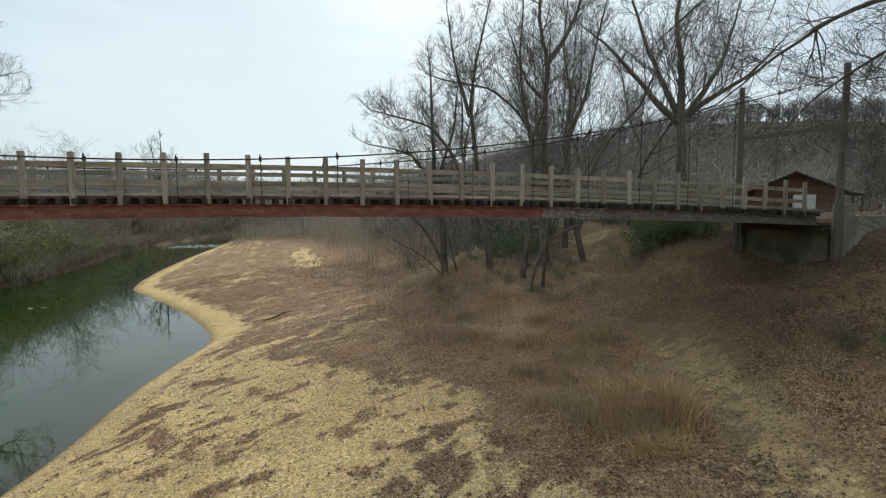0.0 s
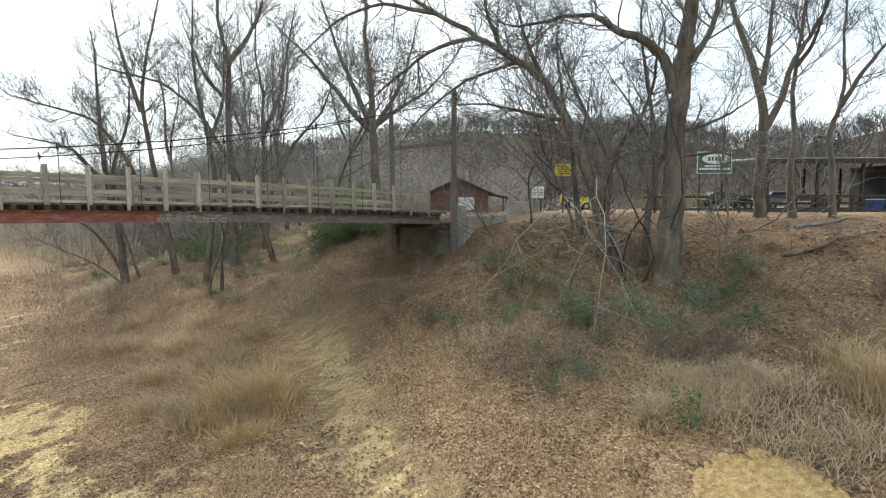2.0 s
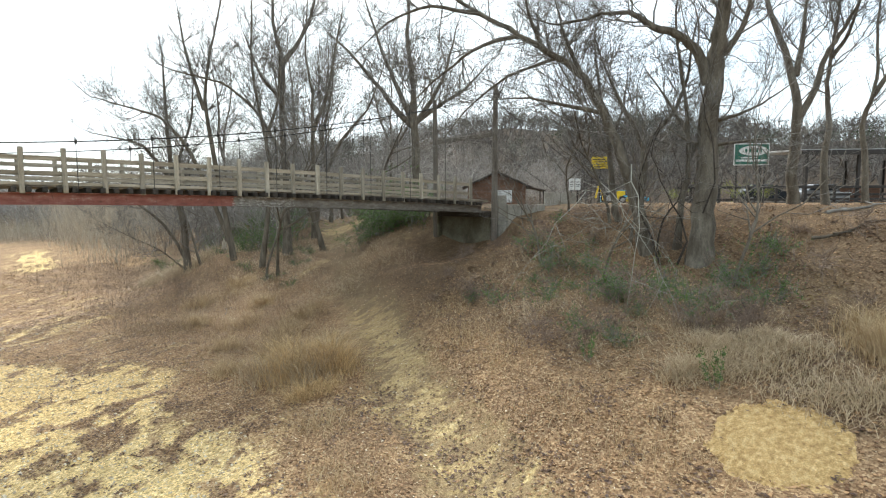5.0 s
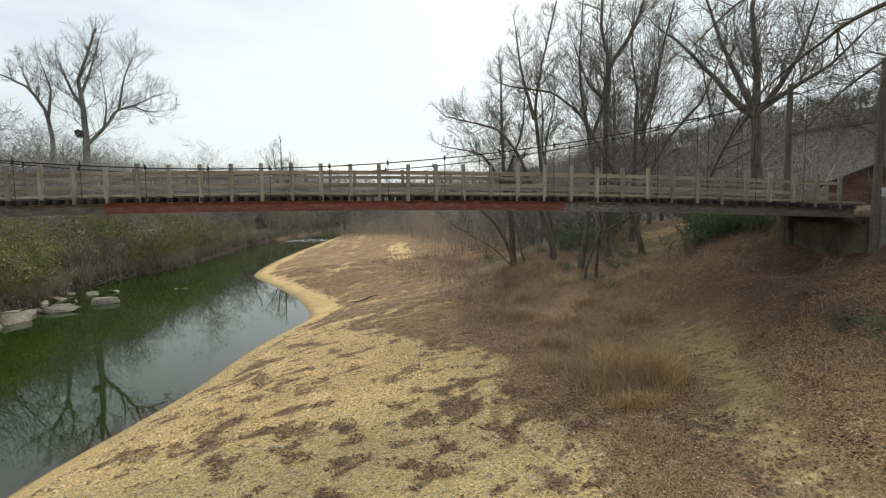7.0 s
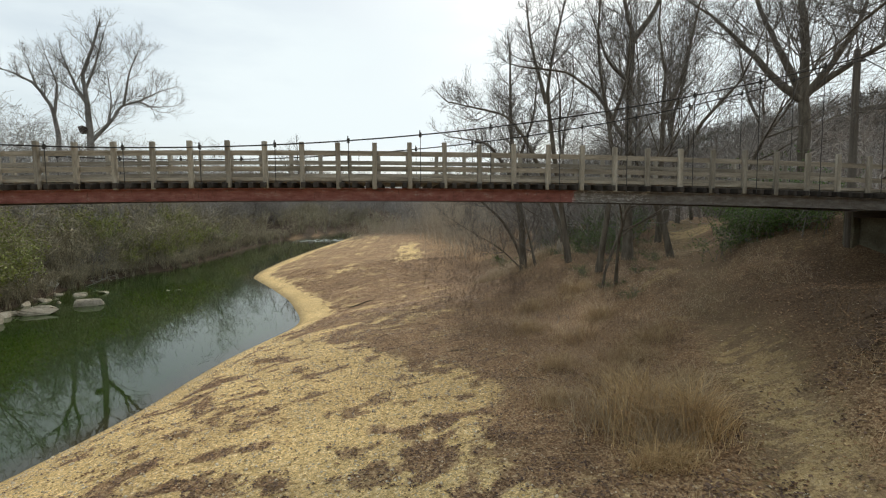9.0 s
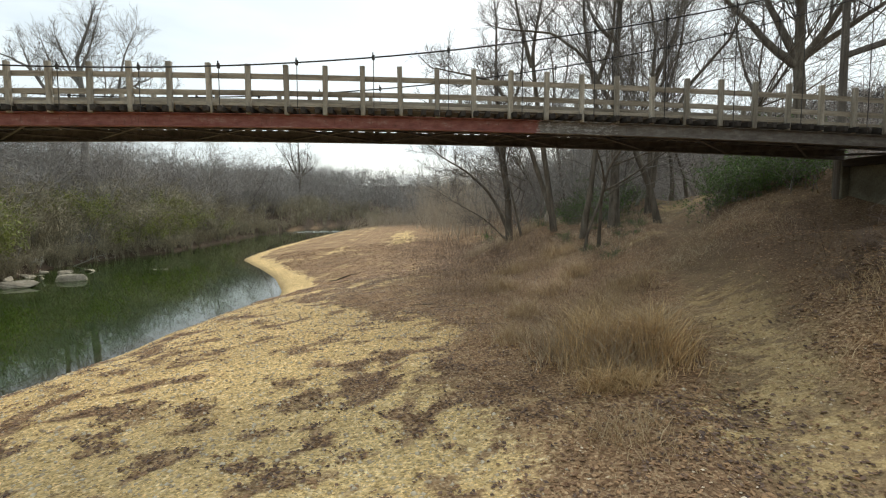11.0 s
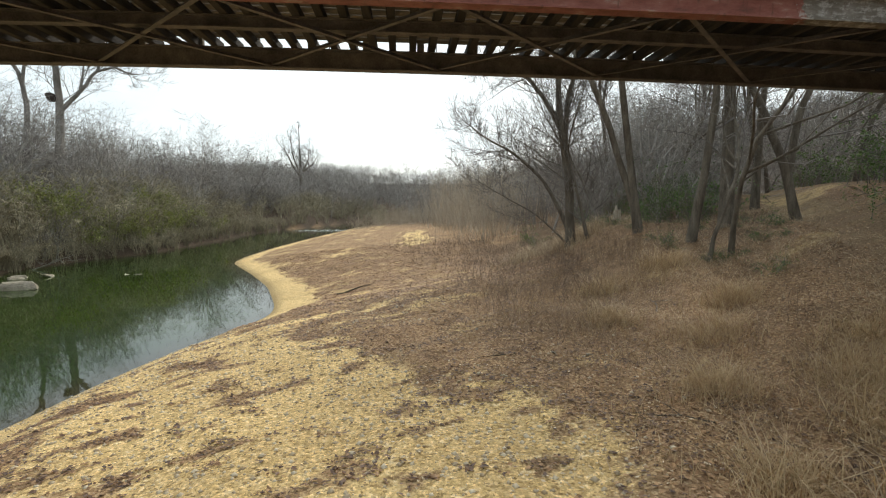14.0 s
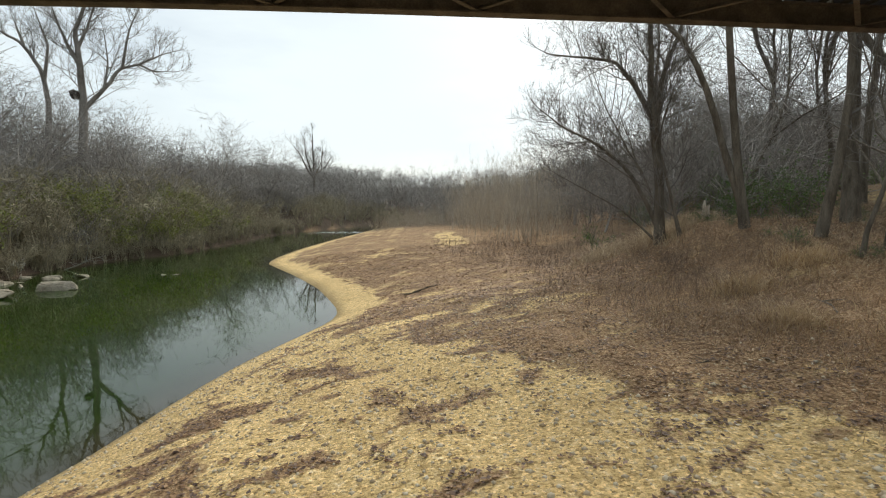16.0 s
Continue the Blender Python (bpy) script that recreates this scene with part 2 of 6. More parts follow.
    hgt = calc(n, l, "MULTIPLY_ADD", cells.outputs["Distance"], -0.6, calc(n, l, "MULTIPLY", leaves.outputs["Distance"], 0.7))
    bumped(n, l, b, calc(n, l, "ADD", hgt, calc(n, l, "ADD", fine, calc(n, l, "MULTIPLY", mid, 0.8))), 0.65, 0.035)
    return m


def water_material():
    m, n, l, b = material("river_water", 0.02, 0, 0.5)
    pos = n.new("ShaderNodeNewGeometry").outputs["Position"]
    deep = n.new("ShaderNodeAttribute")
    deep.attribute_name = "deep"
    murk = noise_tex(n, l, 0.16, 3, 0.5, pos)
    green = ramp(n, l, murk, [(0.3, (0.010, 0.028, 0.004)), (0.7, (0.024, 0.044, 0.006))])
    still = blend(n, l, deep.outputs["Fac"], (0.042, 0.037, 0.018), green)
    b.inputs["IOR"].default_value = 1.33
    quick = n.new("ShaderNodeAttribute")
    quick.attribute_name = "riffle"
    foam = calc(n, l, "MULTIPLY", quick.outputs["Fac"], ramp(n, l, noise_tex(n, l, 1.1, 4, 0.65, pos, (1.0, 0.35, 1.0)), [(0.42, (0, 0, 0)), (0.6, (1, 1, 1))]))
    l.new(blend(n, l, foam, still, (0.42, 0.45, 0.45)), b.inputs["Base Color"])
    l.new(calc(n, l, "MULTIPLY_ADD", foam, 0.6, 0.02), b.inputs["Roughness"])
    waves = noise_tex(n, l, 1.6, 3, 0.5, pos, (1.0, 0.5, 1.0))
    bumped(n, l, b, waves, 0.018, 0.12)
    return m


def girder_material():
    """Old steel paint: red along the middle of the bridge, grey at both ends, chipped and rust-streaked."""
    m, n, l, b = material("girder_paint", 0.62, 0, 0.35)
    pos = n.new("ShaderNodeNewGeometry").outputs["Position"]
    sep = n.new("ShaderNodeSeparateXYZ")
    l.new(pos, sep.inputs[0])
    x = sep.outputs["X"]
    edge = noise_tex(n, l, 2.0, 4, 0.7, pos)
    xr = calc(n, l, "MULTIPLY_ADD", calc(n, l, "SUBTRACT", edge, 0.5), 0.8, x)
    inside = calc(n, l, "MULTIPLY", calc(n, l, "LESS_THAN", xr, 8.6), calc(n, l, "GREATER_THAN", xr, -7.9))
    wear = noise_tex(n, l, 3.0, 6, 0.7, pos, (0.7, 1, 2.2))
    red = ramp(n, l, wear, [(0.28, (0.085, 0.038, 0.027)), (0.44, (0.21, 0.066, 0.048)), (0.58, (0.26, 0.105, 0.08)), (0.68, (0.34, 0.25, 0.21))])
    grey = ramp(n, l, wear, [(0.28, (0.075, 0.06, 0.048)), (0.5, (0.155, 0.135, 0.112)), (0.72, (0.28, 0.255, 0.225))])
    col = blend(n, l, inside, grey, red)
    chips = noise_tex(n, l, 6.0, 5, 0.75, pos, (0.8, 1, 2.0))
    spot = calc(n, l, "MULTIPLY", calc(n, l, "GREATER_THAN", xr, 8.5), calc(n, l, "LESS_THAN", xr, 10.9))
    spot = calc(n, l, "MULTIPLY", spot, ramp(n, l, chips, [(0.50, (0, 0, 0)), (0.58, (0.7, 0.7, 0.7))]))
    col = blend(n, l, spot, col, (0.44, 0.42, 0.39))
    rust = noise_tex(n, l, 9.0, 5, 0.7, pos, (1.5, 1, 0.35))
    col = blend(n, l, ramp(n, l, rust, [(0.56, (0, 0, 0)), (0.68, (0.7, 0.7, 0.7))]), col, (0.075, 0.036, 0.020))
    l.new(col, b.inputs["Base Color"])
    bumped(n, l, b, rust, 0.25, 0.006)
    return m


def plain(name, color, rough=0.6, metal=0.0, spec=0.4):
    return mottled(name, [tuple(c * 0.82 for c in color), color], 5.0, 40.0, rough, 0.1, 0.004, spec=spec, metal=metal)


def leaf_material(name, dark, light, see=0.25):
    m, n, l, b = material(name, 0.6, 0, 0.3)
    rnd = n.new("ShaderNodeNewGeometry").outputs["Random Per Island"]
    col = ramp(n, l, rnd, [(0.0, dark), (1.0, light)])
    l.new(col, b.inputs["Base Color"])
    if see:  # thin blades and leaves pass some light on
        thin, mix = n.new("ShaderNodeBsdfTranslucent"), n.new("ShaderNodeMixShader")
        mix.inputs["Fac"].default_value = see
        l.new(col, thin.inputs["Color"])
        l.new(b.outputs["BSDF"], mix.inputs[1])
        l.new(thin.outputs["BSDF"], mix.inputs[2])
        l.new(mix.outputs["Shader"], n["Material Output"].inputs["Surface"])
    return m


GROUND, WATER, GIRDER = ground_material(), water_material(), girder_material()
POST_WOOD = mottled("weathered_post_wood", [(0.19, 0.164, 0.125), (0.305, 0.268, 0.21), (0.41, 0.37, 0.30)], 1.2, 14, 0.9, 0.4, 0.01, (6, 6, 0.7), 0.22)
RAIL_WOOD = mottled("weathered_rail_wood", [(0.165, 0.137, 0.10), (0.295, 0.252, 0.19), (0.41, 0.36, 0.285)], 1.2, 14, 0.9, 0.4, 0.01, (0.6, 6, 6), 0.25)
TIE_WOOD = mottled("creosote_dark_timber", [(0.028, 0.024, 0.020), (0.06, 0.05, 0.042)], 2.0, 20, 0.9, 0.4, 0.01, (4, 0.6, 4), 0.3)
DECK_WOOD = mottled("grey_deck_planks", [(0.16, 0.135, 0.11), (0.27, 0.235, 0.19)], 1.5, 15, 0.9, 0.4, 0.01, (0.6, 6, 6), 0.3)
RUST = mottled("rusted_steel", [(0.075, 0.066, 0.062), (0.125, 0.107, 0.098), (0.19, 0.158, 0.142)], 3.0, 30, 0.8, 0.3, 0.005)
CABLE = plain("dark_cable_steel", (0.06, 0.055, 0.05), 0.6, 0.4)
CONCRETE = mottled("stained_concrete", [(0.20, 0.185, 0.155), (0.33, 0.31, 0.265), (0.42, 0.40, 0.36)], 0.9, 12, 0.95, 0.4, 0.02)
# Olive stained concrete, darkened in colour for the shade under the deck.
SHADED_CONCRETE = mottled("shaded_stained_concrete", [(0.085, 0.075, 0.05), (0.16, 0.145, 0.10), (0.25, 0.225, 0.165)], 0.9, 12, 0.95, 0.4, 0.02)
POLE_WOOD = mottled("grey_pole_wood", [(0.115, 0.097, 0.08), (0.20, 0.175, 0.145)], 1.5, 18, 0.9, 0.5, 0.01, (8, 8, 0.5))
BARK = mottled("grey_brown_bark", [(0.075, 0.061, 0.046), (0.14, 0.118, 0.09), (0.215, 0.187, 0.148)], 1.6, 16, 0.95, 0.7, 0.03, (3, 3, 0.6))
BARK_DARK = mottled("dark_bark", [(0.035, 0.028, 0.023), (0.075, 0.06, 0.049)], 1.6, 16, 0.95, 0.6, 0.02, (3, 3, 0.6))
BARK_PALE = mottled("pale_sycamore_bark", [(0.15, 0.138, 0.12), (0.30, 0.28, 0.25)], 0.6, 8, 0.9, 0.3, 0.01)
TWIG = mottled("grey_brown_twigs", [(0.14, 0.125, 0.112), (0.25, 0.23, 0.208)], 0.7, 5, 0.95, 0.0, spread=0.25)
TWIG_PALE = mottled("pale_grey_twigs", [(0.17, 0.155, 0.135), (0.28, 0.26, 0.235)], 0.5, 4, 0.95, 0.0, spread=0.25)
TWIG_TAN = mottled("tan_brush_twigs", [(0.35, 0.295, 0.225), (0.55, 0.475, 0.375)], 0.7, 5, 0.95, 0.0, spread=0.3)
BRUSH_DARK = mottled("dark_weed_stems", [(0.16, 0.115, 0.09), (0.27, 0.20, 0.155)], 0.7, 5, 0.95, 0.0, spread=0.3)
BRUSH_OLIVE = mottled("olive_brush_twigs", [(0.23, 0.20, 0.13), (0.44, 0.395, 0.28)], 0.3, 4, 0.95, 0.0, spread=0.3)
LIMB_PALE = mottled("lichen_grey_limb", [(0.25, 0.24, 0.20), (0.40, 0.39, 0.34)], 3, 20, 0.9, 0.2, 0.005)
WOODS = mottled("winter_woods_bark", [(0.21, 0.192, 0.175), (0.315, 0.292, 0.267), (0.43, 0.40, 0.365)], 0.12, 1.5, 0.95, 0.0, spread=0.3)
RIDGE_WOODS = mottled("ridge_woods_bark", [(0.075, 0.065, 0.057), (0.12, 0.105, 0.094), (0.17, 0.15, 0.135)], 0.05, 1.0, 0.95, 0.0, spread=0.25)
DEAD_GRASS = leaf_material("dead_grass_blades", (0.33, 0.22, 0.115), (0.62, 0.48, 0.29))
RUSSET_GRASS = leaf_material("russet_grass_blades", (0.21, 0.138, 0.085), (0.46, 0.325, 0.205))
TUFT_GRASS = leaf_material("orange_brown_grass_blades", (0.36, 0.235, 0.11), (0.74, 0.53, 0.28))
PALE_GRASS = leaf_material("bleached_grass_blades", (0.32, 0.235, 0.145), (0.62, 0.50, 0.34))
DARK_LEAF = leaf_material("dark_fallen_leaves", (0.065, 0.037, 0.027), (0.21, 0.13, 0.085), 0.05)
BLEACHED_LEAF = leaf_material("bleached_fallen_leaves", (0.40, 0.30, 0.18), (0.78, 0.66, 0.48), 0.1)
DRY_LEAF = leaf_material("dry_fallen_leaves", (0.15, 0.076, 0.038), (0.48, 0.295, 0.15), 0.1)
BANK_LEAF = leaf_material("olive_thicket_leaves", (0.13, 0.16, 0.04), (0.32, 0.34, 0.10))
GREEN_LEAF = leaf_material("evergreen_shrub_leaves", (0.06, 0.12, 0.03), (0.16, 0.235, 0.07))
YELLOW_LEAF = leaf_material("yellow_green_leaves", (0.12, 0.15, 0.025), (0.29, 0.31, 0.06))
PINE_LEAF = leaf_material("dark_evergreen_needles", (0.018, 0.035, 0.016), (0.05, 0.075, 0.03))
STONE = mottled("pale_river_rock", [(0.20, 0.17, 0.125), (0.36, 0.315, 0.24), (0.48, 0.43, 0.34)], 1.4, 12, 0.85, 0.5, 0.02, spread=0.15)
PEBBLE = leaf_material("creek_pebbles", (0.34, 0.25, 0.145), (0.70, 0.60, 0.44), 0)
PILE = mottled("dumped_gravel", [(0.34, 0.21, 0.085), (0.55, 0.365, 0.155), (0.72, 0.53, 0.27)], 9.0, 34, 0.95, 1.0, 0.05)


# ---- building blocks ----
def mesh_of(name, verts, faces, mat, soft=False):
    me = bpy.data.meshes.new(name)
    me.from_pydata(verts.tolist() if hasattr(verts, "tolist") else verts, [], faces.tolist() if hasattr(faces, "tolist") else faces)
    me.materials.append(mat)
    if soft:
        me.shade_smooth()
    return me


def child(name, me, parent, label="", m=None):
    ob = new(name, me)
    ob.parent = parent
    if m is not None:
        ob.matrix_basis = m
    return tagged(ob, label) if label else ob


def part(name, bm, mat, parent, label=""):
    me = bpy.data.meshes.new(name)
    bm.to_mesh(me)
    bm.free()
    me.materials.append(mat)
    return child(name, me, parent, label)


def box(bm, size, at=(0, 0, 0), bevel=0.0, turn=None):
    """A block with chamfered edges, added to bm."""
    m = Matrix.Translation(at) @ (turn or Matrix()) @ Matrix.Diagonal((*size, 1))
    got = bmesh.ops.create_cube(bm, size=1.0, matrix=m)
    if bevel:
        edges = {e for v in got["verts"] for e in v.link_edges}
        bmesh.ops.bevel(bm, geom=list(edges), offset=bevel, segments=1, affect="EDGES")
    return bm


def block(size, at=(0, 0, 0), bevel=0.0, turn=None):
    return box(bmesh.new(), size, at, bevel, turn)


def rod(bm, a, b, r, sides=8, r2=None):
    a, b = Vector(a), Vector(b)
    turn = (b - a).to_track_quat("Z", "Y").to_matrix().to_4x4()
    bmesh.ops.create_cone(bm, cap_ends=True, segments=sides, radius1=r, radius2=r if r2 is None else r2, depth=(b - a).length,
                          matrix=Matrix.Translation((a + b) / 2) @ turn)
    return bm


def empty(name, at=(0, 0, 0), label="", category="", group="", kind=""):
    ob = new(name)
    ob.location = at
    ob.empty_display_size = 0.2
    return tagged(ob, label, category, group, kind)


def tubes(lines, sides):
    """Vertices and faces of tapered tubes round many polylines (points, radii)."""
    verts, faces, base = [], [], 0
    by_count = {}
    for pts, rad in lines:
        by_count.setdefault(len(pts), []).append((pts, rad))
    for count, some in by_count.items():
        p = np.array([s[0] for s in some], float)
        r = np.array([s[1] for s in some], float)
        t = np.gradient(p, axis=1)
        t /= np.linalg.norm(t, axis=2, keepdims=True) + 1e-9
        ref = np.where(np.abs(t[:, :1, 2:3]) > 0.8, np.array([1.0, 0, 0]), np.array([0, 0, 1.0]))
        u = np.cross(t, np.broadcast_to(ref, t.shape))
        u /= np.linalg.norm(u, axis=2, keepdims=True) + 1e-9
        w = np.cross(t, u)
        if sides == 1:  # hair-thin twigs: one strip each
            turn = np.modf(np.abs(np.sin(p[:, 0, 0] * 91.7 + p[:, 0, 2] * 37.3)) * 917.3)[0][:, None, None] * 6.3
            s = (u * np.cos(turn) + w * np.sin(turn)) * r[:, :, None] * 1.1
            verts.append(np.stack([p - s, p + s], 2).reshape(-1, 3))
            a = np.arange(count - 1) * 2
            quad = np.stack([a, a + 1, a + 3, a + 2], -1)
            faces.append((quad[None] + (np.arange(len(some)) * count * 2)[:, None, None] + base).reshape(-1, 4))
            base += len(some) * count * 2
            continue
        ang = np.arange(sides) * 2 * math.pi / sides
        ring = p[:, :, None, :] + r[:, :, None, None] * (np.cos(ang)[None, None, :, None] * u[:, :, None, :] + np.sin(ang)[None, None, :, None] * w[:, :, None, :])
        verts.append(ring.reshape(-1, 3))
        k, j = np.meshgrid(np.arange(count - 1), np.arange(sides), indexing="ij")
        a = k * sides + j
        b = k * sides + (j + 1) % sides
        quad = np.stack([a, b, b + sides, a + sides], -1).reshape(-1, 4)
        n = len(some)
        faces.append((quad[None] + (np.arange(n) * count * sides)[:, None, None] + base).reshape(-1, 4))
        base += n * count * sides
    return np.concatenate(verts), np.concatenate(faces)


def grow(rng, tall, girth, levels=5, lean=(0, 0), spread=0.9, kids=(9, 7, 6, 4), up=0.25, bare=0.3, wander=0.16, fork=0, ratio=0.62, steps=(9, 7, 5, 4, 3)):
    """The limbs of a bare tree: for each level a list of (points, radii)."""
    out = [[] for _ in range(levels)]

    def limb(start, way, long, r0, level):
        n = steps[level]
        pts, d = [start], way / np.linalg.norm(way)
        for i in range(n - 1):
            d = d + rng.normal(0, wander * (1 + 0.5 * level), 3) + np.array([0, 0, up * (0.25 if level else 0.1)])
            if level == 0:
                d[:2] += np.array(lean) * 0.12
            d /= np.linalg.norm(d)
            pts.append(pts[-1] + d * long / (n - 1))
        pts = np.array(pts)
        f = np.linspace(0, 1, n)
        rad = r0 * (1 - f) ** 0.8 * 0.93 + max(0.0035, r0 * 0.07)
        if level == 0:
            rad[0] *= 1.35
        out[level].append((pts, rad))
        if level + 1 >= levels:
            return
        count = kids[level] if level == 0 else max(2, int(kids[level] * (0.6 + 0.6 * rng.random())))
        for c in range(count):
            lo = bare if level == 0 else 0.18
            s = lo + (1 - lo) * (c + rng.random()) / count
            k = min(int(s * (n - 1)), n - 2)
            at = pts[k] + (pts[k + 1] - pts[k]) * (s * (n - 1) - k)
            along = pts[k + 1] - pts[k]
            along /= np.linalg.norm(along)
            side = np.cross(along, rng.normal(0, 1, 3))
            side /= np.linalg.norm(side) + 1e-9
            ang = spread * (0.65 + 0.6 * rng.random())
            nd = along * math.cos(ang) + side * math.sin(ang) + np.array([0, 0, up])
            rr = np.interp(s, f, rad) * (0.5 + 0.25 * rng.random())
            stretch = 1.5 if level + 2 == levels and levels > 3 else 1.0
            limb(at, nd, long * ratio * (1.12 - 0.62 * s) * (0.75 + 0.5 * rng.random()) * stretch, rr, level + 1)

    way = np.array([lean[0] * 0.2, lean[1] * 0.2, 1.0])
    if fork:
        limb(np.zeros(3), way, tall, girth, 0)
        for i in range(fork):
            a = 2 * math.pi * (i + rng.random() * 0.5) / fork
            limb(np.array([0.25 * math.cos(a), 0.25 * math.sin(a), 0]) * girth * 4, np.array([0.35 * math.cos(a) + lean[0], 0.35 * math.sin(a) + lean[1], 1]), tall * (0.75 + 0.25 * rng.random()), girth * 0.8, 0)
    else:
        limb(np.zeros(3), way, tall, girth, 0)
    return out


def tree_meshes(seed, tall, girth, bark=None, twig=None, **kw):
    lv = grow(np.random.default_rng(seed), tall, girth, **kw)
    (v, f), (v2, f2) = tubes(lv[0], 10), tubes(lv[1], 6)
    trunk = mesh_of("trunk", np.concatenate([v, v2]), np.concatenate([f, f2 + len(v)]), bark or BARK, True)
    v, f = tubes([x for some in lv[2:-1] for x in some], 3)
    v2, f2 = tubes(lv[-1], 1)
    return trunk, mesh_of("crown", np.concatenate([v, v2]), np.concatenate([f, f2 + len(v)]), twig or TWIG)


def posed_tree(seed, stems, reach, bark=None, twig=None, dense=1.3, depth=0.3, lo=0.22, up=0.25, fine=0.006):
    """A bare tree whose main stems follow (radius, [(sideways, up), ...]); boughs, branches and twigs sprout from them all round."""
    g = np.random.default_rng(seed)
    thick, boughs, hair = [], [], []
    dense *= 1.55

    def sprout(at, way, long, r, level):
        n, kids = (7, 5, 4)[level], (9, 7, 0)[level]
        d, pts = way / (np.linalg.norm(way) + 1e-9), [at]
        for _ in range(n - 1):
            d = d + g.normal(0, 0.15 + 0.04 * level, 3) + np.array([0, 0, 0.3 * up])
            d /= np.linalg.norm(d)
            pts.append(pts[-1] + d * long / (n - 1))
        pts, f = np.array(pts), np.linspace(0, 1, n)
        (boughs, hair, hair)[level].append((pts, np.maximum(r * (1 - 0.8 * f), fine * (1 - 0.5 * f))))
        for c in range(kids):
            f0 = 0.18 + 0.82 * (c + g.random()) / kids
            k = min(int(f0 * (n - 1)), n - 2)
            side = g.normal(0, 1, 3)
            nd = (pts[k + 1] - pts[k]) / (long / (n - 1)) + side / np.linalg.norm(side) * g.uniform(0.7, 1.3) + np.array([0, 0, up])
            sprout(pts[k] + (pts[k + 1] - pts[k]) * (f0 * (n - 1) - k), nd, long * (0.66 - 0.25 * f0) * g.uniform(0.7, 1.35), r * (0.5 - 0.25 * f0), level + 1)

    for r0, way in stems:
        a = np.array(way, float)
        k = np.linspace(0, len(a) - 1, (len(a) - 1) * 4 + 1)
        u, z = (np.convolve(np.pad(np.interp(k, np.arange(len(a)), c), 1, mode="reflect", reflect_type="odd"), (0.25, 0.5, 0.25), "valid") for c in a.T)
        v = depth * (np.sin(0.6 * u + 0.45 * z + seed) - math.sin(seed) + 0.7 * np.sin(1.1 * u - 0.35 * z + 2 * seed) - 0.7 * math.sin(2 * seed))
        p = np.stack([u, v, z], -1)
        p[1:-1] += g.normal(0, 0.09 * r0, (len(p) - 2, 3))
        f = np.linspace(0, 1, len(p))
        rad = r0 * (1 - 0.78 * f ** 0.85)
        if a[0, 1] < 0.6:
            rad[0] *= 1.4
            rad[1] *= 1.12
        thick.append((p, rad))
        long = np.linalg.norm(np.diff(p, axis=0), axis=1).sum()
        low = lo if a[0, 1] < 0.6 else 0.1
        for i in range(max(4, int(long * dense * (1 - low)))):
            f0 = low + (1 - low) * g.random() ** 0.75
            k0 = min(int(f0 * (len(p) - 1)), len(p) - 2)
            along = p[k0 + 1] - p[k0]
            along /= np.linalg.norm(along)
            side = np.cross(along, g.normal(0, 1, 3))
            side /= np.linalg.norm(side) + 1e-9
            rr = np.interp(f0, f, rad)
            sprout(p[k0], along * 0.65 + side * 0.95 + np.array([0, 0, 0.6 * up]), reach * g.uniform(0.3, 1.2) * (1.25 - 0.8 * f0), min(rr * 0.5, 0.008 + 0.009 * reach), 0)
        sprout(p[-1], p[-1] - p[-2], reach * 0.5, rad[-1], 0)
    v, f = tubes(thick, 12)
    trunk = mesh_of("trunk", v, f, bark or BARK, True)
    v, f = tubes(boughs, 4)
    v2, f2 = tubes(hair, 1)
    return trunk, mesh_of("crown", np.concatenate([v, v2]), np.concatenate([f, f2 + len(v)]), twig or TWIG)


def tree(meshes, x, y, turn=0.0, scale=1.0, label="", group="", sink=0.4, name="bare_tree"):
    ob = empty(name, (x, y, ground_z(x, y) - sink), label, "tree", group)
    ob.rotation_euler.z, ob.scale = turn, (scale,) * 3
    for n, me in zip(("trunk", "crown"), meshes):
        child(n, me, ob)
    return ob


# ---- ground and water ----
def axis_steps(lo, hi, fine, far_lo, far_hi):
    core = list(np.arange(lo, hi + 1e-6, fine))
    step, v, up = fine, hi, []
    while v < far_hi:
        step = min(step * 1.14, 60)
        v += step
        up.append(v)
    step, v, down = fine, lo, []
    while v > far_lo:
        step = min(step * 1.14, 60)
        v -= step
        down.append(v)
    return np.array(down[::-1] + core + up)


def sheet(name, xs, ys, zs, mat, soft=True):
    gx, gy = np.meshgrid(xs, ys)
    v = np.stack([gx, gy, zs(gx, gy)], -1).reshape(-1, 3)
    w = len(xs)
    i, j = np.meshgrid(np.arange(len(ys) - 1), np.arange(w - 1), indexing="ij")
    a = (i * w + j).ravel()
    me = mesh_of(name, v, np.stack([a, a + 1, a + w + 1, a + w], -1), mat, soft)
    return new(name, me), v


def point_values(ob, name, values):
    ob.data.attributes.new(name, "FLOAT", "POINT").data.foreach_set("value", np.asarray(values, np.float32))


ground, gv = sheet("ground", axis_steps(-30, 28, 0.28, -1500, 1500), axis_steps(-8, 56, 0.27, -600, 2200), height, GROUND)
tagged(ground, "gravel bar, leaf-covered bank and wooded valley floor", "ground", kind="structure")


def leaf_clump(x, y):
    """1 where leaves have gathered in small ragged heaps."""
    u, v = 0.91 * x + 0.41 * y, -0.41 * x + 0.91 * y
    small = 1 - smooth(0.24, 0.32, fbm(u * 2.2, v * 3.2, 21.0, 2))
    return np.maximum(1 - smooth(0.36, 0.44, fbm(u * 1.15, v * 1.9, 9.0, 3)), 0.9 * small)


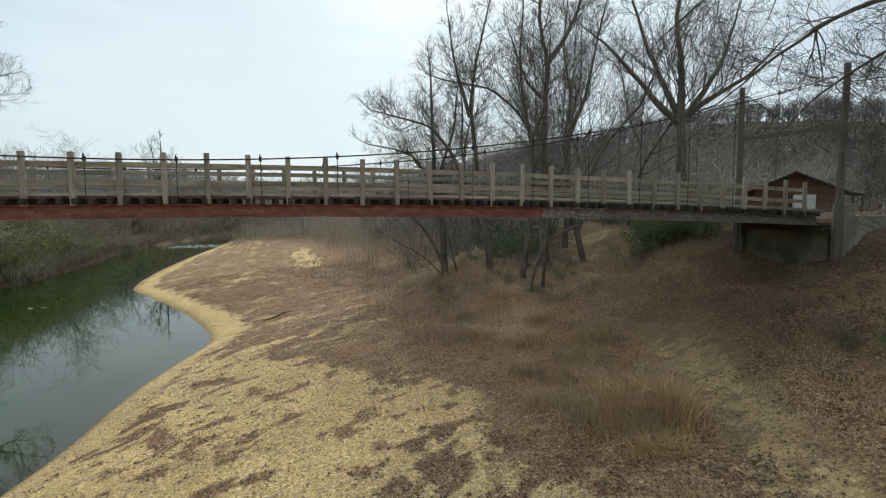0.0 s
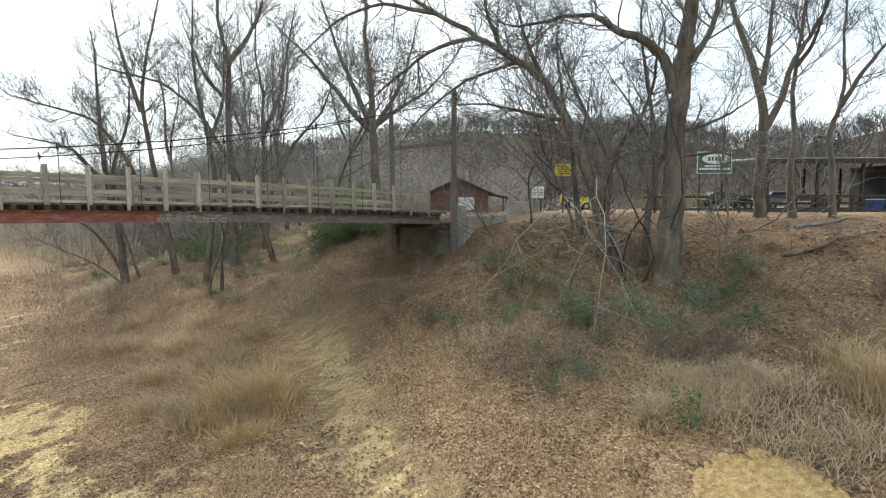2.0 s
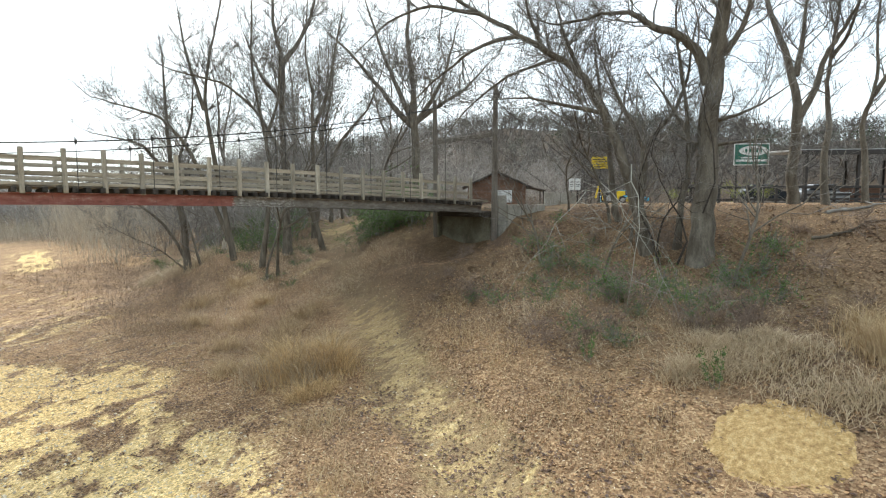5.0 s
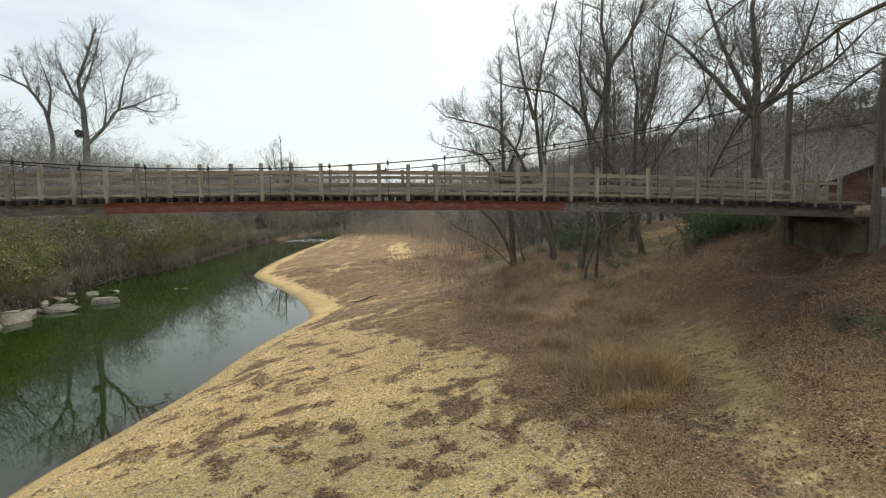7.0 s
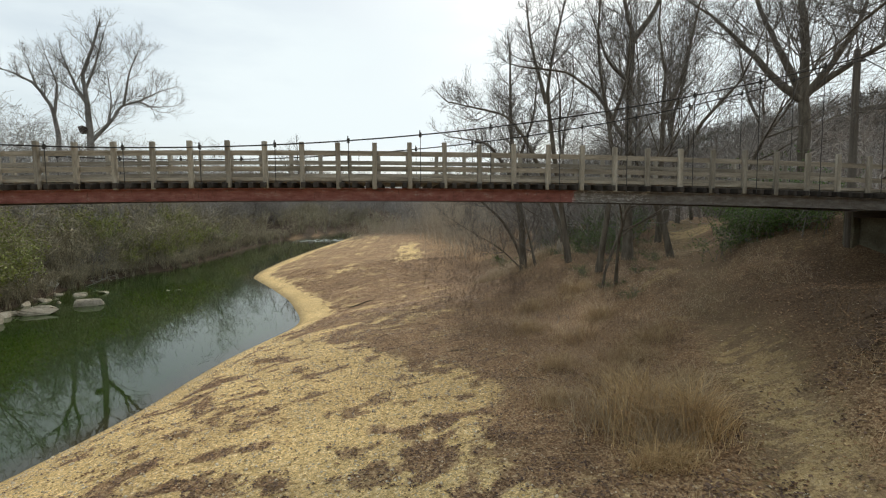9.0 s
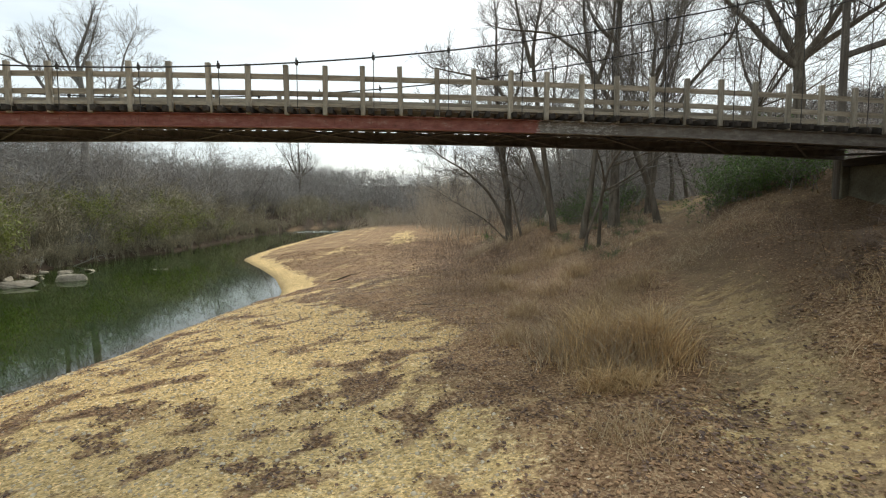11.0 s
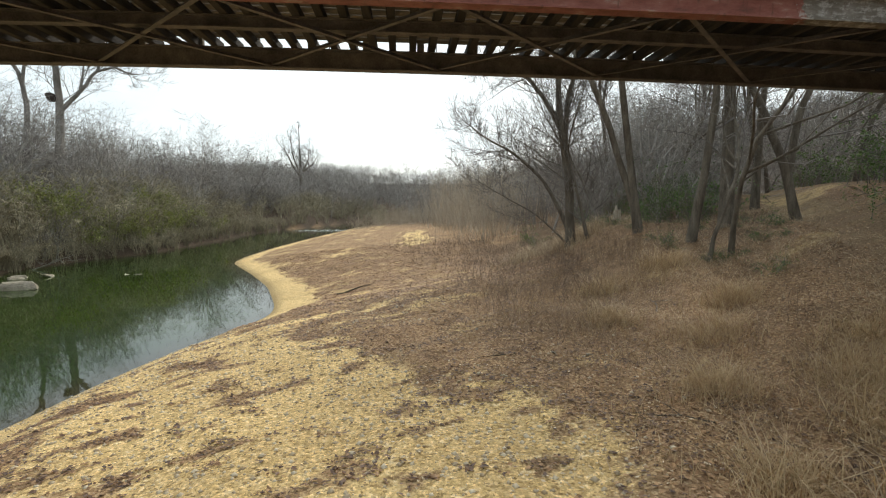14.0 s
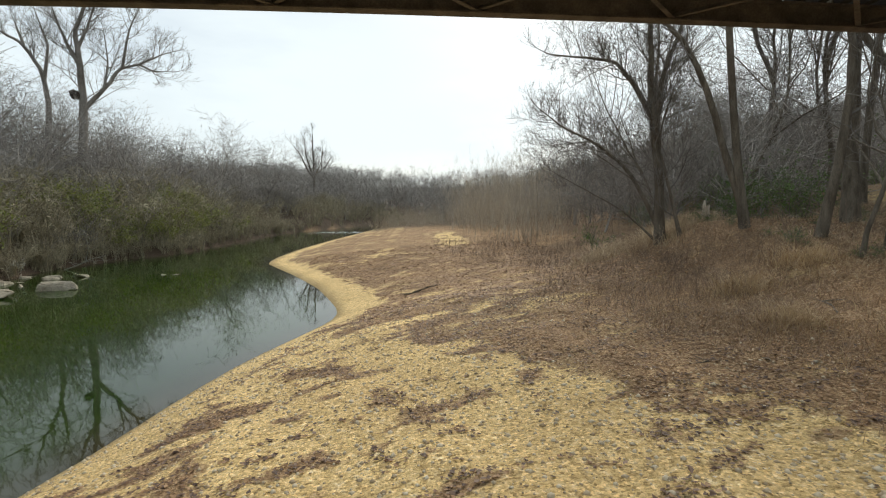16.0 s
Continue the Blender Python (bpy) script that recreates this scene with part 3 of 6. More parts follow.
def gravel_zone(x, y):
    """How much of the ground is bare gravel, with leaf drifts stretched along the shore."""
    d = x - shore(RIGHT_SHORE, y)
    edge = np.interp(y, [-20, 4, 8, 12, 16, 17.3, 18.8, 20.5, 23, 25, 28, 31, 34], [7.5, 6.8, 6.0, 5.5, 5.9, 6.0, 4.4, 3.0, 1.6, 0.2, -1.2, -3.0, -3.0])
    bare = 0.95 * (1 - smooth(edge - 1.5, edge + 1.4, x)) * (1 - smooth(29, 34, y))
    beach = 1.1 * (1 - smooth(1.4, 3.4, d)) * smooth(22, 30, y)
    streak = 0.9 * np.exp(-((y - 28.1 - 0.25 * x) / 0.7) ** 2) * smooth(-4, -2.5, x) * (1 - smooth(1.2, 4, x))
    strip = 0.95 * np.exp(-((x - 4.3) / 1.8) ** 2) * smooth(58, 64, y) * (1 - smooth(84, 94, y))
    thin = 0.27 * (1 - smooth(9, 18, d)) * smooth(17, 28, y)
    clearing = 0.95 * np.exp(-((x - 23.4) / 1.5) ** 2 - ((y - 36.0) / 2.6) ** 2)
    tracks = 0.42 * trail(x, y) * (1 - smooth(8.5, 11.5, y))
    zone = np.maximum.reduce([bare, beach, streak, strip, thin, clearing, tracks])
    u, v = 0.91 * x + 0.41 * y, -0.41 * x + 0.91 * y
    drift = 1.1 * (fbm(u * 0.32, v * 0.75, 3.0) - 0.5) - 0.85 * leaf_clump(x, y)
    return np.where(d > -0.5, np.clip(zone * 1.13 - 0.04 + drift * smooth(0.3, 2.5, d), -0.2, 1), 0.0)


point_values(ground, "gravel", gravel_zone(gv[:, 0], gv[:, 1]))
# Woodland floor zones, then two right-bank terms that put shade into the colour.
point_values(ground, "forest_and_shade", np.maximum(np.maximum(smooth(40, 75, 0.766 * gv[:, 0] + 0.643 * gv[:, 1] - 22), smooth(170, 195, gv[:, 1])), smooth(-1.6, -0.4, shore(LEFT_SHORE, gv[:, 1]) - gv[:, 0])) * 0.95 + 0.55 * smooth(12.5, 15.5, gv[:, 0]) * (1 - smooth(30, 40, gv[:, 0])) + 0.35 * smooth(22, 27, gv[:, 1]) * smooth(7.5, 10.5, gv[:, 0]) * (1 - smooth(12.5, 15.5, gv[:, 0])) * (1 - smooth(50, 60, gv[:, 1])))
point_values(ground, "trail", trail(gv[:, 0], gv[:, 1]) * (1 - 0.4 * smooth(15, 20, gv[:, 1]) + 0.4 * smooth(27, 31, gv[:, 1])))
point_values(ground, "wet", np.where(gv[:, 0] > shore(RIGHT_SHORE, gv[:, 1]) - 6, np.clip(1 - gv[:, 2] / 0.16, 0, 1) * 0.8, 0))

water, wv = sheet("water", axis_steps(-30, 0, 1.0, -620, 20), axis_steps(-20, 145, 1.0, -390, 890), lambda x, y: 0 * x, WATER)
tagged(water, "still dark green creek water", "water", kind="structure")
point_values(water, "riffle", 0.8 * np.exp(-((wv[:, 1] - 126) / 5) ** 2) * smooth(-23, -19, wv[:, 0]))
point_values(water, "deep", smooth(0.02, 0.5, -height(wv[:, 0], wv[:, 1])))

# ---- the bridge ----
NEAR_Y, FAR_Y = 15.93, 19.55
POST_STEP, POST_X = 1.033, 13.9


def rail_top(x):
    return 9.93 - 0.00105 * (x + 2) ** 2


def cambered(name, x0, x1, section, mat, parent, label="", step=1.0):
    """A beam with the given (y, dz) outline that follows the bridge's camber; one mesh."""
    xs = np.linspace(x0, x1, max(2, int((x1 - x0) / step) + 1))
    v = [(x, y, rail_top(x) + dz) for x in xs for y, dz in section]
    k = len(section)
    f = [(i * k + j, i * k + (j + 1) % k, (i + 1) * k + (j + 1) % k, (i + 1) * k + j) for i in range(len(xs) - 1) for j in range(k)]
    f += [tuple(range(k))[::-1], tuple((len(xs) - 1) * k + j for j in range(k))]
    return child(name, mesh_of(name, v, f, mat), parent, label)


def i_beam(y, top, bottom, flange=0.11, web=0.01, thick=0.022):
    return [(y - flange, top), (y + flange, top), (y + flange, top - thick), (y + web, top - thick), (y + web, bottom + thick), (y + flange, bottom + thick),
            (y + flange, bottom), (y - flange, bottom), (y - flange, bottom + thick), (y - web, bottom + thick), (y - web, top - thick), (y - flange, top - thick)]


def rect(y, w, top, bottom):
    return [(y - w / 2, top), (y + w / 2, top), (y + w / 2, bottom), (y - w / 2, bottom)]


BR0, BR1 = -30.0, 20.9
bridge = empty("suspension_bridge", (0, 0, 0), "long narrow timber-decked bridge with red and grey steel girders", "bridge")
cambered("girder", BR0, BR1, i_beam(NEAR_Y + 0.08, -1.33, -1.69), GIRDER, bridge, "riveted steel girder with chipped red and grey paint")
cambered("girder", BR0, BR1, i_beam(FAR_Y - 0.08, -1.33, -1.69), RUST, bridge, "rusted brown steel girder")
cambered("stringer", BR0, BR1, i_beam((NEAR_Y + FAR_Y) / 2, -1.33, -1.52, 0.08), RUST, bridge, "rusted steel centre stringer")
for i, y in enumerate(np.linspace(NEAR_Y + 0.25, FAR_Y - 0.25, 12)):
    cambered("deck_plank", BR0, BR1 + 0.5, rect(y, 0.235, -1.11, -1.16), DECK_WOOD, bridge)
for y in (NEAR_Y + 0.12, FAR_Y - 0.12):
    cambered("curb", BR0, BR1 + 0.5, rect(y, 0.14, -1.02, -1.11), RAIL_WOOD, bridge, "weathered timber curb")

tie_me = bpy.data.meshes.new("cross_tie")
bm = block((0.13, FAR_Y - NEAR_Y + 0.5, 0.155), (0, 0, 0), 0.012)
bm.to_mesh(tie_me)
bm.free()
tie_me.materials.append(TIE_WOOD)
rng = random.Random(5)
x = BR0 + 0.2
while x < BR1 - 0.1:
    child("cross_tie", tie_me, bridge, m=pose(x, (NEAR_Y + FAR_Y) / 2 + rng.uniform(-0.06, 0.06), rail_top(x) - 1.245, 0, 0, rng.uniform(-0.6, 0.6)))
    x += 0.365

post_me = bpy.data.meshes.new("railing_post")
bm = block((0.135, 0.12, 1.34), (0, 0, 0.67), 0.012)
bm.to_mesh(post_me)
bm.free()
post_me.materials.append(POST_WOOD)
POSTS = [POST_X + POST_STEP * k for k in range(-42, 7)]
for x in POSTS:
    for y in (NEAR_Y - 0.03, FAR_Y + 0.03):
        child("railing_post", post_me, bridge, m=pose(x, y, rail_top(x) - 1.345 + rng.uniform(-0.02, 0.03), rng.uniform(-0.8, 0.8), rng.uniform(-0.8, 0.8), rng.uniform(-3, 3)))
for y, s in ((NEAR_Y - 0.03, 1), (FAR_Y + 0.03, -1)):
    for top, deep in ((-0.26, 0.14), (-0.69, 0.14)):
        k = 0
        while k < len(POSTS) - 1:
            e = min(k + 4, len(POSTS) - 1)
            xs, dz = (POSTS[k] - 0.01, POSTS[e] - 0.015), rng.uniform(-0.015, 0.015)
            cambered("rail_board", *xs, rect(y + s * 0.085, 0.042, top + dz, top + dz - deep), RAIL_WOOD, bridge, step=0.8)
            k = e

# cables, hangers and clamps
def cable_z(x):
    return 9.73 + 0.0060 * (x + 4) ** 2


for y in (NEAR_Y - 0.17, FAR_Y + 0.17):
    xs = np.linspace(BR0 - 1, 21.2, 60)
    v, f = tubes([(np.stack([xs, xs * 0 + y, cable_z(xs)], -1), xs * 0 + 0.021)], 6)
    child("main_cable", mesh_of("main_cable", v, f, CABLE, True), bridge, "dark steel suspension cable")
    back = part("back_stay", rod(bmesh.new(), (21.2, y, cable_z(21.2)), (33.5, y, 8.0), 0.021, 6), CABLE, bridge, "slanting steel anchor cable")
    for k in range(-14, 9):
        x = 3.88 + 2 * POST_STEP * k
        if x < BR0 or x > 20.4:
            continue
        hb = rod(bmesh.new(), (x, y, rail_top(x) - 1.36), (x, y, cable_z(x) + 0.02), 0.011, 6)
        hang = part("hanger_rod", hb, CABLE, bridge)
        cb = block((0.075, 0.07, 0.14), (x, y, cable_z(x)), 0.015)
        rod(cb, (x - 0.012, y, cable_z(x) + 0.05), (x - 0.012, y, cable_z(x) + 0.13), 0.018, 6)
        part("cable_clamp", cb, CABLE, hang)

# bracing under the deck
for k in range(-9, 7):
    xa = 3.9 + 3.1 * k
    for ya, yb, flip in ((NEAR_Y + 0.12, FAR_Y - 0.12, 0), (NEAR_Y + 0.12, FAR_Y - 0.12, 1)):
        a, b = (xa, yb if flip else ya), (xa + 3.1, ya if flip else yb)
        za, zb = rail_top(a[0]) - 1.655 + flip * 0.018, rail_top(b[0]) - 1.655 + flip * 0.018
        va, vb = Vector((a[0], a[1], za)), Vector((b[0], b[1], zb))
        turn = (vb - va).to_track_quat("X", "Z").to_matrix().to_4x4()
        bb = block(((vb - va).length, 0.075, 0.010), (va + vb) / 2, 0, turn)
        box(bb, ((vb - va).length, 0.010, 0.075), (va + vb) / 2 + turn.to_3x3() @ Vector((0, 0.033, 0.036)), 0, turn)
        part("brace_angle", bb, RUST, bridge, "rusted angle-iron cross brace")

# splice plates with rivets on the outer girder faces
for xs in (-12.6, -0.9, 3.9, 10.4):
    pb = block((0.42, 0.014, 0.27), (xs, NEAR_Y + 0.062, rail_top(xs) - 1.51), 0.002)
    for i in range(5):
        for j in range(4):
            rod(pb, (xs - 0.17 + 0.085 * i, NEAR_Y + 0.057, rail_top(xs) - 1.61 + 0.065 * j), (xs - 0.17 + 0.085 * i, NEAR_Y + 0.042, rail_top(xs) - 1.61 + 0.065 * j), 0.014, 6, 0.008)
    part("splice_plate", pb, GIRDER, bridge, "riveted steel splice plate")

# poles, crossbeam and abutment
for y, lean in ((15.28, 0.12), (19.9, -0.05)):
    z0 = ground_z(21.15, y) - 0.6
    pole = empty("tower_pole", (21.1, y, z0), "tall weathered grey timber pole carrying a bridge cable", "pole", "tower poles")
    pb = rod(bmesh.new(), (0, 0, 0), (lean, 0.02, 13.95 - z0), 0.165, 14, 0.12)
    part("shaft", pb, POLE_WOOD, pole)
    part("cable_saddle", rod(bmesh.new(), (lean - 0.12, 0, cable_z(21.2) - z0), (lean + 0.3, 0, cable_z(21.2) - z0), 0.05, 8), RUST, pole, "rusted steel cable saddle")
beam = part("crossbeam", block((0.14, 4.9, 0.2), (0.05, 2.31, 11.6 - (ground_z(21.15, 15.28) - 0.6)), 0.01), POLE_WOOD, bpy.data.objects["tower_pole"])

abut = empty("abutment", (21.0, 15.3, 5.0), "stained concrete bridge abutment with a square pier", "abutment")
# wall and far pier take the concrete with under-deck shade in its colour
part("wall", block((0.5, 3.9, 3.2), (0.58, 2.45, 1.12), 0.03), SHADED_CONCRETE, abut)
part("pier", block((0.62, 0.5, 3.9), (0.62, 0.12, 1.62), 0.03), CONCRETE, abut)
part("wing_wall", block((2.6, 0.35, 3.2), (2.2, -0.2, 1.5), 0.03, pose(0, 0, 0, 0, 0, -6)), CONCRETE, abut, "weathered grey retaining wing wall")
part("pier", block((0.62, 0.5, 3.3), (0.35, 4.62, 1.12), 0.03), SHADED_CONCRETE, abut)
part("bearing_beam", block((0.4, 3.9, 0.28), (0.12, 2.35, 2.6), 0.02), TIE_WOOD, abut, "dark timber bearing beam")


# ---- trees ----
OAK = posed_tree(11, [(0.47, [(0, -0.4), (0.1, 1.8), (0.2, 4.7), (0.3, 7.0), (0.4, 8.3), (0.5, 9.4), (0.7, 12.0), (0.4, 15.5), (0.8, 18.5)]),
                      (0.21, [(0.1, 6.6), (-0.3, 7.8), (-0.9, 8.4), (-1.9, 8.8), (-2.4, 9.3), (-2.9, 9.6), (-4.0, 9.6), (-5.4, 9.3)]),
                      (0.15, [(0.3, 7.4), (0.9, 8.0), (1.3, 8.8), (1.4, 10.6), (2.2, 13.0)]), (0.085, [(0.4, 5.2), (1.2, 5.4), (1.9, 5.7), (2.6, 6.2)]),
                      (0.07, [(0.2, 4.3), (-0.6, 4.5), (-1.4, 5.1)]), (0.07, [(0.4, 4.3), (1.6, 4.4), (2.5, 4.5)]), (0.2, [(0.6, 11.0), (-1.2, 13.2), (-2.6, 16.5)])], 3.2, dense=1.5, lo=0.3)
LEANER = posed_tree(23, [(0.3, [(0, -0.4), (-0.4, 1.5), (-0.8, 3.0), (-1.3, 4.3), (-1.9, 5.7), (-2.6, 7.1), (-3.7, 8.1), (-5.3, 9.0), (-7.0, 10.1), (-9.0, 11.6)]),
                         (0.17, [(-0.4, 1.7), (-0.3, 3.0), (-0.3, 4.2), (0.2, 4.9), (0.8, 5.6), (1.3, 6.9), (1.4, 8.4)]), (0.12, [(-0.3, 4.2), (-0.7, 5.1), (-1.2, 6.0), (-1.8, 7.3), (-2.3, 8.8)]),
                         (0.12, [(-2.8, 7.3), (-3.5, 8.9), (-3.9, 10.4)]), (0.1, [(-1.8, 5.6), (-3.5, 6.1), (-4.9, 6.5), (-6.3, 6.5)]), (0.1, [(-4.4, 8.5), (-5.0, 10.0), (-5.2, 12.0)]), (0.1, [(-5.3, 9.0), (-7.4, 8.7), (-9.4, 7.7), (-11.0, 6.3)]), (0.1, [(-7.0, 10.1), (-9.4, 10.9), (-11.6, 10.4), (-13.2, 9.2)]), (0.08, [(-3.7, 8.1), (-5.8, 7.4), (-7.8, 6.2), (-8.9, 5.0)]), (0.08, [(-8.0, 10.8), (-9.4, 12.6), (-11.0, 13.6)])], 2.8, dense=2.5, lo=0.3, up=0.12)
VINE_TREE = posed_tree(29, [(0.14, [(0, 0), (0.1, 1.9), (0.3, 2.9), (0.3, 4.1), (0.2, 5.5), (-0.1, 7.1), (-0.3, 8.7), (-0.2, 10.8)]), (0.09, [(0.3, 3.5), (0.9, 4.9), (1.0, 6.1)]), (0.08, [(0.3, 4.4), (-0.5, 5.8), (-1.3, 7.0)])], 1.4, dense=1.8)
ROADSIDE = posed_tree(37, [(0.19, [(0.1, -0.3), (-0.2, 0.8), (-0.4, 2.7), (-0.5, 4.2), (-1.0, 6.4), (-1.2, 8.7)]), (0.1, [(-0.4, 3.7), (0.1, 5.1), (0.3, 6.7)])], 1.6, dense=1.5)
FORK_A = posed_tree(41, [(0.25, [(0, -0.2), (-0.2, 1.3), (-0.1, 4.2), (-0.6, 6.4), (-1.4, 8.7), (-1.6, 11.5)]), (0.15, [(-0.1, 3.5), (0.5, 4.8), (0.7, 6.0), (1.3, 7.0), (1.8, 8.1), (2.1, 10.0)]), (0.13, [(-0.2, 5.3), (0.0, 7.2), (0.1, 10.5)])], 2.8, dense=1.4)
STRAIGHT_B = posed_tree(43, [(0.155, [(0, -0.2), (-0.2, 1.9), (0, 3.4), (-0.2, 4.7), (-0.1, 6.6), (0.1, 8.2), (0.2, 11.5)]), (0.1, [(-0.1, 6.2), (0.4, 6.9), (0.7, 8.1), (0.9, 10)])], 2.4, dense=1.6, lo=0.35)
FORK_C = posed_tree(47, [(0.125, [(0, -0.2), (-0.1, 1.8), (-0.3, 3.1), (0, 4.1), (0.1, 4.9), (0, 6.7), (0.1, 9.0)]), (0.1, [(0, 4.1), (0.6, 5.3), (1.3, 6.3), (2.3, 6.9)])], 2.2, dense=1.6, lo=0.35)
SPREAD = posed_tree(48, [(0.47, [(0, -0.4), (0.2, 3.5), (0, 7.8), (0, 10.9), (-0.5, 14.0), (-0.3, 18.5)]), (0.3, [(0, 7.6), (-1.3, 8.7), (-2.9, 10.9), (-4.5, 12.8), (-6.4, 14.7)]), (0.28, [(-0.1, 7.8), (-1.3, 10.7), (-2.5, 13.6), (-3.7, 17.2)]),
                         (0.28, [(0.1, 7.9), (1.4, 9.6), (2.6, 11.7), (3.4, 15.0)]), (0.24, [(0.1, 8.0), (2.0, 9.3), (4.3, 10.6), (6.0, 12.6)])], 5.0, dense=0.95, lo=0.42, fine=0.008)
TALL = posed_tree(31, [(0.28, [(0, -0.4), (0, 6.1), (-0.1, 9.7), (0.1, 12.8), (-0.5, 15.1), (-0.4, 20)]), (0.2, [(0, 12.6), (1.1, 14.2), (1.9, 15.9), (2.7, 19)]), (0.15, [(0, 10.4), (-1.3, 11.6), (-2.2, 14.2)])], 4.2, dense=1.08, lo=0.28, fine=0.008)
LEAN_LEFT = posed_tree(33, [(0.18, [(0, -0.4), (-1, 7), (-1.4, 10.5), (-1, 13.5), (0, 17.5)]), (0.14, [(-1.4, 9.7), (-2.4, 13.2), (-2.8, 16.2)]), (0.16, [(-0.2, 1.0), (-1.8, 5.9), (-2.8, 7.9), (-4, 9.3), (-5.9, 9.8), (-7.7, 10.3)])], 3.0, dense=1.4, fine=0.008)
SINUOUS = posed_tree(35, [(0.17, [(0, -0.4), (0.8, 5.8), (0.4, 8.8), (-0.2, 12.2), (0, 16.8)]), (0.13, [(0.5, 8.0), (1.4, 10.5), (1.5, 14)])], 4.0, dense=1.05, fine=0.008)
VEE = posed_tree(57, [(0.18, [(0, -0.4), (0.1, 6.0), (0.1, 8.8), (0.2, 11.0), (-0.3, 14.0), (0, 18.0)]), (0.17, [(0.1, 8.0), (1.3, 10.9), (1.9, 14.2), (2.5, 17.0)])], 3.8, dense=1.0, lo=0.3, fine=0.008)
TILTED = posed_tree(67, [(0.2, [(0, -0.4), (-0.6, 2.1), (-1.7, 4.9), (-2.9, 7.1), (-4.2, 9.4), (-6.0, 10.8), (-9.0, 11.5)]), (0.16, [(-0.5, 2.0), (-0.2, 4.5), (1.3, 7.6), (3.0, 9.4), (4.0, 12.0)])], 3.4, dense=1.15, fine=0.008)
CLUMP = posed_tree(58, [(0.25, [(0, -0.4), (-0.2, 3.6), (-0.6, 6.2), (-0.7, 8.8), (-0.8, 11.3), (-1.0, 14.5)]), (0.16, [(-0.4, 4.9), (-0.2, 7.5), (0.6, 9.9), (0.9, 13)]), (0.15, [(-0.6, 5.9), (-1.3, 7.2), (-2.2, 8.4), (-3.3, 8.8), (-5.3, 9.2)]),
                        (0.12, [(0.1, 0.3), (-1.4, 3.3), (-2.9, 4.7), (-4.6, 5.6), (-5.7, 6.5)]), (0.055, [(-0.2, 0.1), (-1.8, 1.6), (-3.4, 2.5), (-5.5, 3.7)]), (0.1, [(0.9, 0.0), (0.3, 2.5), (-0.3, 4.9), (0.6, 8.0)])], 2.8, dense=2.6, lo=0.15)
SLIM = tree_meshes(61, 16, 0.13, kids=(14, 7, 5, 4), spread=0.9, bare=0.25, wander=0.12, up=0.14)
SYCAMORE = posed_tree(78, [(0.72, [(0, -0.5), (-0.3, 6.2), (0, 13.7), (-0.1, 18.7), (-0.6, 22.3), (1.4, 28.0)]), (0.34, [(0, 17.8), (-1.5, 20.6), (-2.7, 24.5)]), (0.32, [(0, 12.5), (2.6, 15.6), (4.4, 18.4), (6.8, 19.2), (9.8, 21.0)]),
                           (0.2, [(4.6, 18.5), (5.5, 23.4), (7.0, 27.0)]), (0.24, [(-0.2, 20.3), (1.1, 23.7), (2.5, 28.8)]), (0.16, [(6.6, 19.1), (8.4, 18.4), (10.4, 18.6)]), (0.18, [(2.4, 15.4), (3.0, 19.0), (2.6, 23.0)])], 6.0, BARK_PALE, TWIG_PALE, dense=0.75, lo=0.4, fine=0.014)
SYCAMORE_LEAN = posed_tree(79, [(0.5, [(0, -0.5), (-0.4, 8.6), (0, 13.5), (-0.8, 17.8), (-2.8, 20.8), (-5.2, 22)]), (0.26, [(-0.5, 16.1), (0.2, 20.9), (-0.9, 24.6)]), (0.2, [(-2.4, 20.4), (-3.4, 23.8)])], 5.4, BARK_PALE, TWIG_PALE, dense=0.55, lo=0.5, fine=0.014)

tree(OAK, 22.1, 5.4, -1.087, 1.0, "massive bare oak with furrowed grey bark on the leafy bank", sink=0.1)
tree(LEANER, 22.2, 7.5, -1.017, 1.0, "forked bare tree leaning out over the leafy bank", sink=0.1)
tree(VINE_TREE, 22.5, 6.5, -1.052, 1.0, "slender vine-hung bare tree between two larger trees", "slender trees", sink=0.1)
tree(ROADSIDE, 23.9, 10.0, -0.95, 1.0, "slender bare tree on the road bank", "slender trees", sink=0.1)
tree(FORK_A, 27.4, 4.0, -1.245, 1.0, "twin-trunked bare tree near the parking fence", "slender trees", sink=0.1)
tree(STRAIGHT_B, 28.1, 3.1, -1.286, 1.0, "straight grey bare tree near the parking fence", "slender trees", sink=0.1)
tree(FORK_C, 27.6, 1.7, -1.34, 1.0, "forking grey bare tree near the parking fence", "slender trees", sink=0.1)
tree(STRAIGHT_B, 31.5, -0.6, 0.9, 1.0, "straight grey bare tree near the parking fence", "slender trees")
tree(SLIM, 26.6, 11.9, 3.2, 0.75, "slender bare tree on the road bank", "slender trees")
tree(SPREAD, 28.5, 32.0, -0.649, 1.0, "large bare tree with a short trunk and wide rising limbs", sink=0.1)
tree(TALL, 16.6, 30.3, -0.416, 1.0, "tall straight bare tree behind the bridge", sink=0.1)
tree(LEAN_LEFT, 13.73, 32.2, -0.377, 1.0, "bare tree with a long limb reaching over the bar", sink=0.1)
tree(SINUOUS, 14.3, 29.0, -0.377, 1.0, "slender winding bare tree behind the bridge", "slender trees", sink=0.1)
tree(VEE, 20.3, 34.0, -0.456, 1.0, "bare tree with a forked trunk behind the bridge", "twin-stemmed trees", sink=0.1)
tree(TILTED, 18.5, 28.6, -0.478, 1.0, "slanting bare tree beside the trail", sink=0.1)
tree(CLUMP, 11.6, 35.3, -0.43, 1.0, "many-stemmed bare tree leaning over the edge of the gravel bar", sink=0.1)
